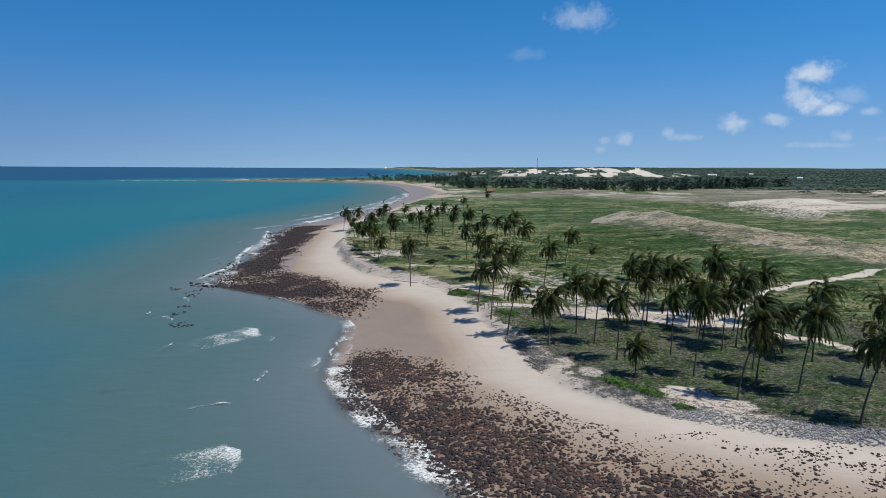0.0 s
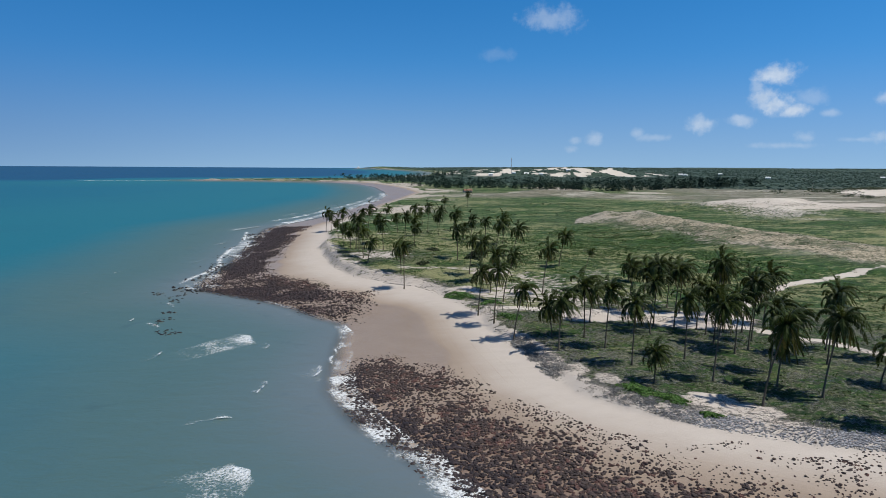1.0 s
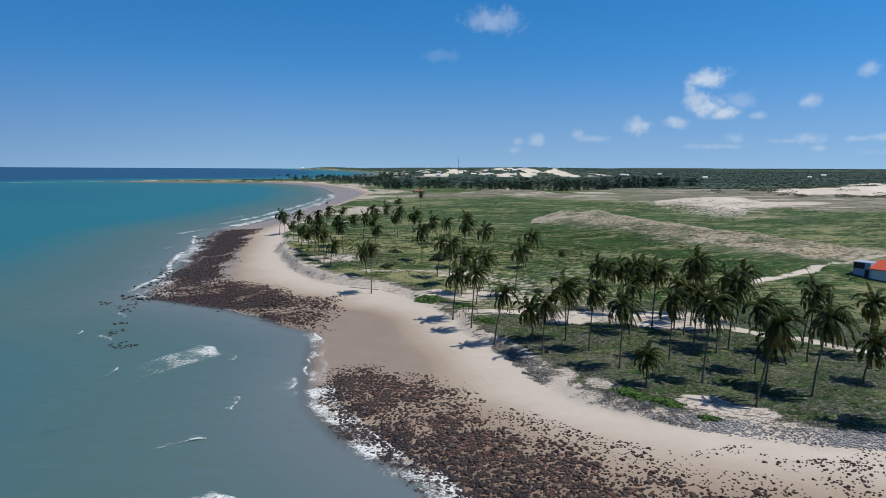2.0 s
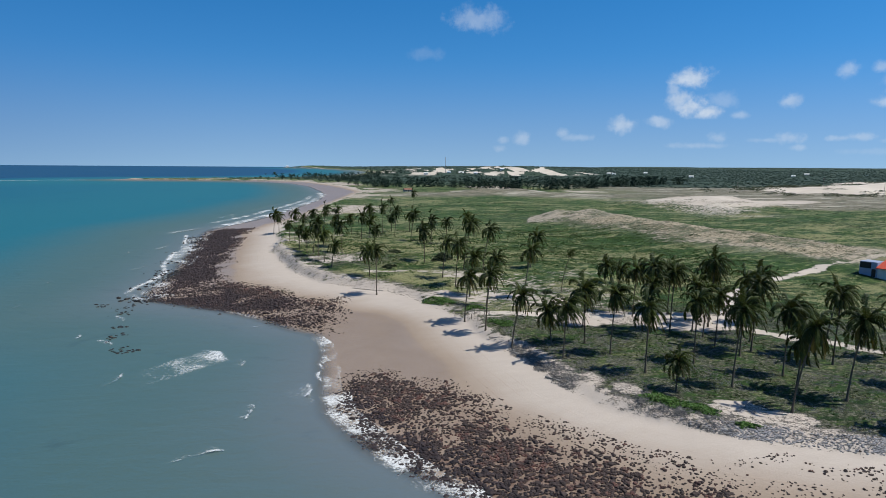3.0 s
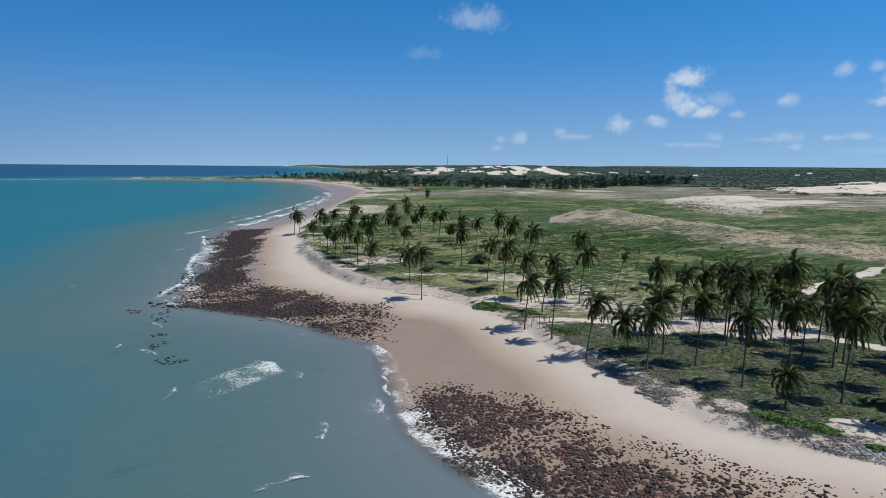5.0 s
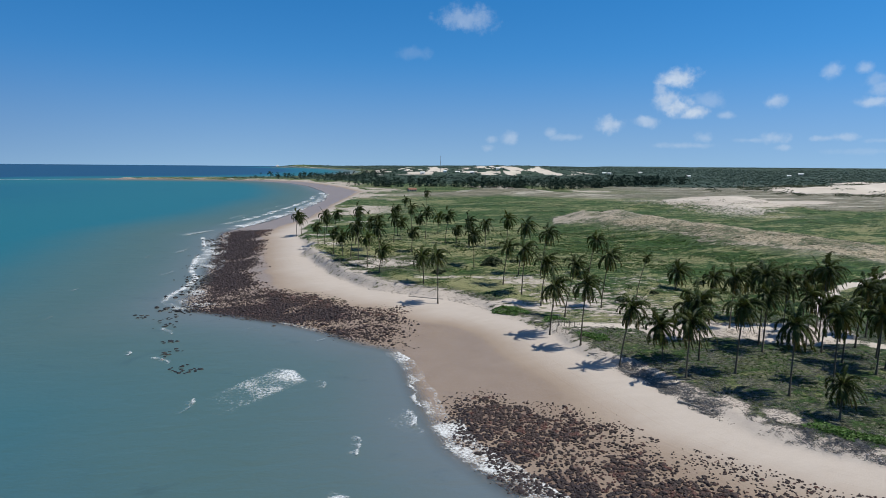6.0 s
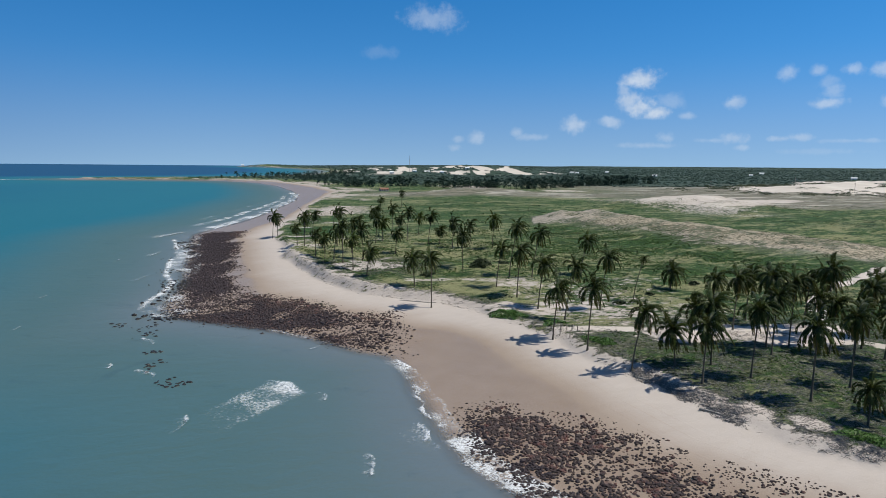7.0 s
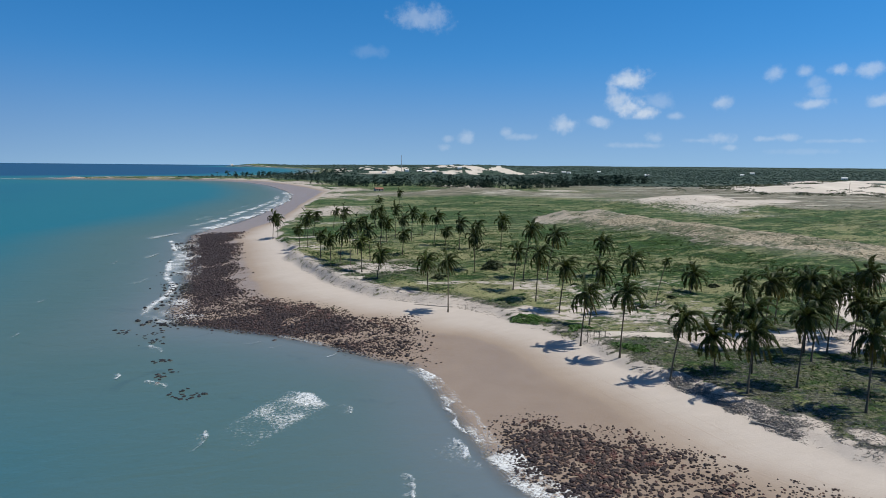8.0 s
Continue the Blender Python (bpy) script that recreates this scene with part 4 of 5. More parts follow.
    # blocks awash off the point
    spots = [(-68, 172, 2.2), (-65.6, 166.6, 2.4), (-60.2, 145.3, 2.0), (-57.1, 135.2, 2.6), (-54.7, 134.9, 1.4), (-61.9, 153, 1.0), (-73.2, 174.3, 1.6), (-63, 178, 2.2)]
    wet_meshes = []
    for v, f in ROCKS_FINE:
        me = bpy.data.meshes.new("block")
        me.from_pydata(v.tolist(), [], f.tolist())
        me.materials.append(M["rock_wet"])
        wet_meshes.append(me)
    for sx, sy, spread in spots:
        cluster = tagged(new("rock_cluster"), "low black wet rocks awash in the shallows", "rock", "rocks awash off the point")
        cluster.location = (sx, sy, 0)
        for k in range(11):
            r = rng.uniform(0.12, 0.36)
            block = new("block", wet_meshes[k % 6])
            block.parent = cluster
            block.location = (rng.normal(0, spread * 0.6), rng.normal(0, spread * 0.6), 0.0)
            block.scale = (r * 1.25, r, r * 0.8)
            block.rotation_euler = (0, 0, rng.uniform(0, 6.28))
    # grey cobbles at the foot of the bank
    def cobble_density(x, y):
        v = line_distance(x, y, BANK_NEAR) * np.where(inside(x, y, BANKLAND), 1, -1)
        band = smooth(-0.5, 0.5, v) * smooth(3.8, 2.2, v)
        return band * smooth(84, 78, y) * (0.35 + 0.65 * smooth(0.4, 0.55, fbm(x, y, 5, 2, 117)))
    x, y = pick(rng, 60000, (22, 80, 58, 90), cobble_density)
    size = rng.uniform(0.06, 0.17, len(x))
    tagged(scatter("cobbles", [rock_form(40 + i, 1) for i in range(4)], x, y, size, M["cobble"], rng=rng), "band of pale grey cobbles below the grassy bank", "stones", kind="stuff")


build_rocks()


# ---- low plants ----
def tuft_form(seed, blades=7):
    rnd = random.Random(seed)
    vs, fs = [], []
    for i in range(blades):
        a, r = rnd.uniform(0, 6.28), rnd.uniform(0.0, 0.45)
        x, y = r * math.cos(a), r * math.sin(a)
        w, h = rnd.uniform(0.14, 0.26), rnd.uniform(0.12, 0.42)
        b = rnd.uniform(0, 3.14)
        k = len(vs)
        vs += [(x - w * math.cos(b), y - w * math.sin(b), -0.1), (x + w * math.cos(b), y + w * math.sin(b), -0.1), (x + rnd.uniform(0.1, 0.9), y + rnd.uniform(-0.4, 0.4), h)]
        fs.append((k, k + 1, k + 2))
    return np.array(vs), np.array(fs)


def bush_form(seed, clumps=46):
    """A low spreading bush: loose leaf clumps over a flat dome."""
    rnd = random.Random(seed)
    vs, fs = [], []
    for i in range(clumps):
        a, r = rnd.uniform(0, 6.28), math.sqrt(rnd.random())
        c = (r * math.cos(a), r * math.sin(a), 0.42 * math.sqrt(1 - r * r) * rnd.uniform(0.5, 1.0))
        k = len(vs)
        for _ in range(3):
            vs.append(tuple(c[n] + rnd.uniform(-0.2, 0.2) * (0.6 if n == 2 else 1) for n in range(3)))
        fs.append((k, k + 1, k + 2))
    return np.array(vs), np.array(fs)


def build_grass():
    rng = np.random.default_rng(23)
    tufts = [tuft_form(i) for i in range(8)]

    def density(x, y):
        _, m, d, v = lie(x, y)
        patch = smooth(0.42, 0.6, fbm(x, y, 7, 3, 131))
        return np.where(v > 0.5, (1 - np.clip(m["sand"] * 1.6, 0, 1)) * (0.15 + 0.85 * patch), 0) * smooth(330, 230, y)

    x, y = pick(rng, 120000, (-45, 110, 62, 330), density)
    size = rng.uniform(0.22, 0.55, len(x)) * (0.8 + y / 400)
    tagged(scatter("grass", tufts, x, y, size, M["grass"], 0.0, rng), "rough wind-combed dune grass in dense clumps", "grass", kind="stuff")

    def twig_density(x, y):
        v = line_distance(x, y, BANK_NEAR) * np.where(inside(x, y, BANKLAND), 1, -1)
        near = 1 + 0.1 * smooth(128, 112, y) * smooth(80, 86, y)
        return np.clip(smooth(-0.8, 0.4, v) * smooth(8, 3.5, v) * smooth(0.34, 0.5, fbm(x, y, 6, 3, 133)) * near * 0.63, 0, 1)

    twigs = []
    for i in range(6):
        rnd = random.Random(600 + i)
        vs, fs = [], []
        for j in range(5):
            a, l, t = rnd.uniform(0, 6.28), rnd.uniform(0.25, 0.7), rnd.uniform(0.03, 0.09)
            ox, oy = rnd.uniform(-0.5, 0.5), rnd.uniform(-0.5, 0.5)
            dx, dy, dz = math.cos(a) * l, math.sin(a) * l, rnd.uniform(-0.1, 0.4)
            k = len(vs)
            vs += [(ox - dy * t, oy + dx * t, 0), (ox + dy * t, oy - dx * t, 0), (ox, oy, t * 1.6), (ox + dx, oy + dy, dz)]
            fs += [(k, k + 2, k + 3), (k + 2, k + 1, k + 3), (k + 1, k, k + 3)]
        twigs.append((np.array(vs), np.array(fs)))
    x, y = pick(rng, 95000, (-42, 60, 70, 240), twig_density)
    tagged(scatter("dry_twigs", twigs, x, y, rng.uniform(0.3, 0.7, len(x)), M["drift"], 0.08, rng), "bleached dry twigs and roots along the eroded bank", "driftwood", kind="stuff")

    # dead brush where the bank has slumped
    def brush_density(x, y):
        v = line_distance(x, y, BANK_NEAR) * np.where(inside(x, y, BANKLAND), 1, -1)
        return smooth(-0.5, 0.5, v) * smooth(4.5, 1.8, v) * smooth(0.42, 0.56, fbm(x, y, 4, 3, 139)) * smooth(128, 116, y) * 0.55

    x, y = pick(rng, 42000, (12, 34, 78, 128), brush_density)
    tagged(scatter("dead_brush", twigs, x, y, rng.uniform(0.45, 0.95, len(x)), M["brush"], 0.0, rng), "tangled dark grey dead brush on the slumped bank", "brush", kind="stuff")

    # low scrub over the plain and the grassed dune
    def scrub_density(x, y):
        _, m, d, v = lie(x, y)
        clump = smooth(0.50, 0.66, fbm(x, y, 22, 4, 145))
        return np.where(v > 8, (0.18 + 0.82 * clump) * (1 - 0.75 * np.clip(m["sand"] - m["ochre"], 0, 1)), 0)

    bearing, reach = np.radians(rng.uniform(-12, 50, 20000)), 135 * np.exp(rng.uniform(0, 1.35, 20000))
    x, y = reach * np.sin(bearing), reach * np.cos(bearing)
    keep = rng.random(len(x)) < scrub_density(x, y)
    x, y, reach = x[keep], y[keep], reach[keep]
    tagged(scatter("scrub", [bush_form(500 + i, 26) for i in range(6)], x, y, np.clip(rng.lognormal(-0.75, 0.45, len(x)), 0.2, 1.5) * (0.75 + reach / 500), M["scrub"], -0.05, rng), "low dull green scrub dotted over the grassy plain", "scrub", kind="stuff")

    # husks and broken dead leaves under the grove
    def husk_density(x, y):
        _, m, d, v = lie(x, y)
        return np.where(v > 1.0, m["litter"], 0) * smooth(0.44, 0.56, fbm(x, y, 5, 3, 137)) * smooth(160, 140, y)

    x, y = pick(rng, 42000, (14, 84, 62, 150), husk_density)
    tagged(scatter("fallen_husks", twigs, x, y, rng.uniform(0.25, 0.6, len(x)), M["drift"], 0.0, rng), "grey fallen husks and dead palm leaves under the grove", "litter", kind="stuff")


build_grass()


def leafy_mound(name, x, y, rx, ry, h, leaves, size, mat, label, category, turn=0.0, seed=1, group=""):
    """A low plant of many small leaves heaped over an uneven mound, with bare stems below."""
    rng = np.random.default_rng(seed)
    a, r = rng.uniform(0, 2 * np.pi, leaves), np.sqrt(rng.random(leaves))
    wob = 0.35 + 1.1 * value_noise(np.cos(a) * 2 + seed * 7, np.sin(a) * 2, 0.9, seed)
    lx, ly = r * np.cos(a) * rx * wob, r * np.sin(a) * ry * wob
    c, s = math.cos(turn), math.sin(turn)
    wx, wy = x + lx * c - ly * s, y + lx * s + ly * c
    lump = 0.45 + 0.9 * fbm(wx, wy, 1.6, 3, seed + 3)
    z = lie(wx, wy)[0] + h * np.sqrt(np.clip(1 - r ** 2, 0, 1)) * lump * rng.uniform(0.35, 1.0, leaves) + 0.03
    n = rng.normal(0, 0.55, (leaves, 3)) + np.array([0, 0, 1.0])
    n /= np.linalg.norm(n, axis=1)[:, None]
    t = np.cross(n, rng.normal(0, 1, (leaves, 3)))
    t /= np.linalg.norm(t, axis=1)[:, None]
    b = np.cross(n, t)
    k = (size * rng.uniform(0.6, 1.3, leaves))[:, None]
    p = np.stack([wx, wy, z], 1)
    verts = np.stack([p - t * k, p - b * k * 0.55, p + t * k, p + b * k * 0.55], 1).reshape(-1, 3)
    base = np.array([x, y, height(x, y)])
    ob = tagged(new(name), label, category, group)
    ob.location = base
    foliage = mesh_object("foliage", verts - base, np.arange(leaves * 4).reshape(-1, 4), mat, ob, False)
    bm = bmesh.new()
    rnd = random.Random(seed)
    for i in range(7):
        ang, reach = rnd.uniform(0, 6.28), rnd.uniform(0.2, 0.75)
        ex, ey = reach * rx * math.cos(ang), reach * ry * math.sin(ang)
        tip = Vector((ex * c - ey * s, ex * s + ey * c, h * 0.5 * (1 - reach * 0.5)))
        foot = Vector((tip.x * 0.2, tip.y * 0.2, -0.1))
        q = (tip - foot).to_track_quat("Z", "Y").to_matrix().to_4x4()
        bmesh.ops.create_cone(bm, segments=5, radius1=0.035, radius2=0.012, depth=(tip - foot).length, matrix=Matrix.Translation((tip + foot) / 2) @ q)
    me = bpy.data.meshes.new("stems")
    bm.to_mesh(me)
    bm.free()
    me.materials.append(M["post"])
    stems = new("stems", me)
    stems.parent = ob
    return ob


CREEPER = "bright green trailing beach creeper spreading over pale sand"
for i, (x, y, rx, ry, h, turn) in enumerate([(26.6, 88.8, 3.0, 2.4, 0.45, -0.6), (29.6, 85.8, 2.2, 1.8, 0.4, -0.7), (32.6, 80.4, 1.5, 0.7, 0.35, -0.5), (6.3, 155.5, 4.6, 2.4, 0.45, -0.9),
                                            (15.6, 131.5, 2.6, 3.6, 0.45, 0.3), (12.4, 147.5, 2.6, 3.4, 0.4, 0.2)]):
    leafy_mound("beach_creeper", x, y, rx, ry, h, int(900 * rx * ry / 4) + 300, 0.17, M["creeper"], CREEPER, "creeper", turn, 40 + i, "patches of beach creeper")
SHRUB = "dark rounded shrub standing alone in dune grass"
for i, (x, y, r, h) in enumerate([(15.1, 206.6, 3.3, 2.2), (24, 212, 1.6, 1.0), (2, 228, 2.0, 1.1), (33, 158, 1.3, 0.8), (44, 164, 1.1, 0.7), (-2, 199, 1.8, 0.9), (61, 172, 1.2, 0.7)]):
    leafy_mound("shrub", x, y, r, r * 0.9, h, int(420 * r * r ** 0.5) + 200, 0.22, M["shrub"], SHRUB if r > 3 else "low dark green shrub in rough dune grass", "shrub", 0.0, 60 + i, "shrubs in the dune grass")


# ---- surf ----
def foam_sheet(name, pts_fn, nu, nv, dens_fn, label, lift=0.05):
    """A sheet of foam over the water; u runs along the crest, v from its front edge to its tail."""
    u, v = np.meshgrid(np.linspace(0, 1, nu), np.linspace(0, 1, nv))
    x, y, hump = pts_fn(u, v)
    d = line_distance(x, y, SHORE) * np.where(inside(x, y, LAND), 1, -1)
    ground = lie(x.ravel(), y.ravel())[0].reshape(x.shape)
    z = np.maximum(ground, 0) + lift + hump
    i, j = np.meshgrid(np.arange(nv - 1), np.arange(nu - 1), indexing="ij")
    quads = np.stack([i * nu + j, i * nu + j + 1, (i + 1) * nu + j + 1, (i + 1) * nu + j], -1).reshape(-1, 4)
    ob = mesh_object(name, np.stack([x.ravel(), y.ravel(), z.ravel()], 1), quads, M["foam"])
    ragged = 0.72 + 0.42 * smooth(0.32, 0.62, fbm(x, y, 3.5, 4, 171))
    add_attribute(ob, "dens", np.clip(dens_fn(u, v, x, y) * ragged, 0, 1.15).ravel())
    return tagged(ob, label, "surf", kind="stuff")


def breaker(x, y, length, tail, angle, strength, crest=0.25):
    """A patch of broken wave: angle is the way it runs, degrees from +x."""
    a = radians(angle)
    fx, fy = math.cos(a), math.sin(a)

    def places(u, v):
        along = (u - 0.5) * length
        bow = (fbm(along + x, u * 0 + y, 3.5, 3, 141) - 0.5) * 3.0 - 1.2 * (2 * u - 1) ** 2
        back = v * tail
        run = bow - back
        hump = crest * np.exp(-(back / 0.7) ** 2) * np.sin(np.pi * u)
        return x + fx * run - fy * along, y + fy * run + fx * along, hump

    def dens(u, v, px, py):
        ends = smooth(0, 0.25, u) * smooth(1, 0.75, u)
        front = np.exp(-(v * tail / 0.55) ** 2) * 0.9
        return ends * (strength * (1 - v) ** 0.7 * smooth(0.0, 0.03, v) + front * (0.4 + 0.8 * value_noise(u * length, v * 0, 2.2, 7)))

    return foam_sheet("breaking_wave", places, max(20, int(length * 2.5)), max(10, int(tail * 2.5)), dens, "white foam of a small wave breaking in shallow water", 0.05)


def wash(line, width, strength, label, inner=1.5, seed=3, bite=0.62):
    """Foam along a stretch of waterline, reaching out from it."""
    pts = [Vector(p) for p in line]
    lens = [0.0]
    for a, b in zip(pts, pts[1:]):
        lens.append(lens[-1] + (b - a).length)
    total = lens[-1]

    def places(u, v):
        s = u * total
        px, py = np.interp(s, lens, [p.x for p in pts]), np.interp(s, lens, [p.y for p in pts])
        e = total * 0.01 + 0.5
        tx = np.interp(np.minimum(s + e, total), lens, [p.x for p in pts]) - np.interp(np.maximum(s - e, 0), lens, [p.x for p in pts])
        ty = np.interp(np.minimum(s + e, total), lens, [p.y for p in pts]) - np.interp(np.maximum(s - e, 0), lens, [p.y for p in pts])
        n = np.hypot(tx, ty) + 1e-6
        wob = (fbm(s, s * 0, 9, 3, seed) - 0.5) * width * 0.5
        o = -inner + v * width + wob
        return px - ty / n * o, py + tx / n * o, 0.0 * u

    def dens(u, v, px, py):
        ends = smooth(0, 0.08, u) * smooth(1, 0.92, u)
        patch = smooth(0.30, bite, fbm(px, py, 8, 3, seed + 5))
        return ends * strength * smooth(0, 0.06, v) * (1 - v) ** 0.7 * (0.62 + 0.45 * patch) + ends * 0.35 * np.exp(-((v - 0.55) * 6) ** 2) * patch

    return foam_sheet("shore_foam", places, max(30, int(total * 1.6)), max(8, int(width * 3)), dens, label, 0.06)


def surf(line, width, label, seed=3):
    """Broken water over a rocky shore: a white front running along it and lace between front and stones."""
    pts = [Vector(p) for p in line]
    lens = [0.0]
    for a, b in zip(pts, pts[1:]):
        lens.append(lens[-1] + (b - a).length)
    total = lens[-1]

    def places(u, v):
        s = u * total
        px, py = np.interp(s, lens, [p.x for p in pts]), np.interp(s, lens, [p.y for p in pts])
        lo, hi = np.maximum(s - 6, 0), np.minimum(s + 6, total)
        tx = np.interp(hi, lens, [p.x for p in pts]) - np.interp(lo, lens, [p.x for p in pts])
        ty = np.interp(hi, lens, [p.y for p in pts]) - np.interp(lo, lens, [p.y for p in pts])
        n = np.hypot(tx, ty) + 1e-6
        o = -2.5 + v * (width + 2.5)
        return px - ty / n * o, py + tx / n * o, 0.0 * u

    def dens(u, v, px, py):
        s = u * total
        ends = smooth(0, 0.06, u) * smooth(1, 0.94, u)
        front = 0.34 + 0.50 * fbm(s, s * 0, 40, 3, seed)
        crest = np.exp(-((v - front) / 0.09) ** 2) * (0.35 + 0.85 * smooth(0.35, 0.6, fbm(s, s * 0, 17, 2, seed + 9)))
        lace = smooth(front + 0.04, front - 0.08, v) * (0.42 + 0.42 * smooth(0.36, 0.62, fbm(px, py * 0.6, 6, 3, seed + 5)))
        return ends * np.maximum(crest, lace)

    return foam_sheet("shore_foam", places, int(total * 1.3), int(width * 3), dens, label, 0.06)


breaker(-38.2, 130.5, 11.5, 21, 52, 0.98, 0.4)
breaker(-33.2, 124.5, 5, 3.0, 15, 0.6)
breaker(-20.5, 107.5, 13, 6, 5, 0.6, 0.4)
breaker(-24, 72.5, 11, 11, 25, 0.92)
breaker(-33, 87.5, 9, 3.0, -65, 0.7)
breaker(-51.5, 118, 8, 3.0, -5, 0.85, 0.4)
breaker(-29, 101.5, 7, 2.2, -10, 0.8, 0.4)
breaker(-19, 117, 14, 1.4, 5, 0.7)
wash([(13, 55), (5, 61), (-1.5, 72), (-7, 81), (-12.3, 90), (-15.2, 100), (-16, 110)], 6.5, 1.15, "white wash breaking over the seaward edge of the reef", 2.2, 3, 0.5)
wash([(-15.6, 105), (-16.3, 116), (-17, 125), (-18.0, 134), (-20.5, 142)], 4.5, 1.0, "thin lace of spent foam on the cove's wet sand", 0.0, 13, 0.5)
wash([(-33, 157), (-43, 166.5), (-53, 173.5)], 3.0, 0.5, "thin lace of foam along the rocky shore", 0.5, 23)
surf([(-58, 177), (-65.5, 192), (-65.5, 219), (-69.5, 249), (-74.5, 291), (-79, 324), (-82, 350)], 12, "broken white water round the rocky point", 33)
wash([(-83, 345), (-76, 376), (-66, 410), (-57, 461), (-46, 537), (-36, 620), (-33, 715), (-38, 785)], 11, 1.1, "white swash line along the curving bay", 1.0, 43)
wash([(-92, 378), (-80, 412), (-70, 461), (-57, 537), (-46, 620), (-43, 715)], 7, 1.05, "line of surf running along the bay", 0, 53)
wash([(-92, 412), (-82, 461), (-68, 537), (-56, 620)], 6, 0.5, "outer line of small surf off the bay", 0, 63)
for x, y, length, tail, angle, strength in [(-92, 349, 34, 8, -20, 0.95), (-82, 432, 13, 5, -16, 0.9), (-87, 284, 17, 5, -12, 0.75), (-80, 232, 12, 5, -5, 0.7), (-96, 268, 8, 3, -10, 0.5),
                                            (-104, 289, 9, 2, -14, 0.4), (-98, 209, 4, 2, 0, 0.8), (-92, 176, 4, 2, 0, 0.5), (-67, 146, 4, 2.5, 5, 0.8), (-147, 602, 10, 4, -10, 0.4), (-61, 141, 7, 2.4, 40, 0.5),
                                            (-64, 161, 8, 3, 20, 0.55), (-47, 160, 5, 1.6, -70, 0.6), (-43, 157.5, 5, 1.2, -60, 0.5), (-33, 149.5, 4, 1.2, -50, 0.5)]:
    breaker(x, y, length, tail, angle, strength, 0.3)
wash([(-640, 1232), (-560, 1246), (-470, 1290)], 20, 1.2, "white surf on the reef off the spit's end", 0, 73)
wash([(-470, 1330), (-330, 1372), (-180, 1440)], 26, 1.2, "white surf along the outer side of the spit", 0, 83)


# ---- far woods, dunes and houses ----
def tree_form(seed, kind):
    """A small far tree: trunk and a ragged crown of loose clumps."""
    rnd = random.Random(seed)
    vs, fs = [], []

    def leaf(c, r):
        k = len(vs)
        for _ in range(3):
            vs.append(tuple(c[a] + rnd.uniform(-r, r) * (0.75 if a == 2 else 1) for a in range(3)))
        fs.append((k, k + 1, k + 2))

    k = len(vs)
    vs.extend([(-0.03, -0.02, -0.1), (0.03, -0.02, -0.1), (0, 0.04, -0.1), (0.02, 0, 0.85)])
    fs.extend([(k, k + 1, k + 3), (k + 1, k + 2, k + 3), (k + 2, k, k + 3)])
    if kind == "palm":
        for i in range(22):
            a = rnd.uniform(0, 6.28)
            r, up = rnd.uniform(0.05, 0.3), rnd.uniform(-0.16, 0.14)
            leaf((0.06 + r * math.cos(a), r * math.sin(a), 0.88 + up - r * 0.25), 0.16)
    else:
        lobes = [(rnd.uniform(-0.25, 0.25), rnd.uniform(-0.25, 0.25), rnd.uniform(0.15, 0.85), rnd.uniform(0.14, 0.26)) for _ in range(6)]
        for i in range(54):
            x, y, z, r = lobes[i % 6]
            a, b = rnd.uniform(0, 6.28), rnd.uniform(-1, 1)
            c = math.sqrt(1 - b * b)
            leaf((x + r * c * math.cos(a), y + r * c * math.sin(a), z + r * b), 0.18)
    return np.array(vs), np.array(fs)


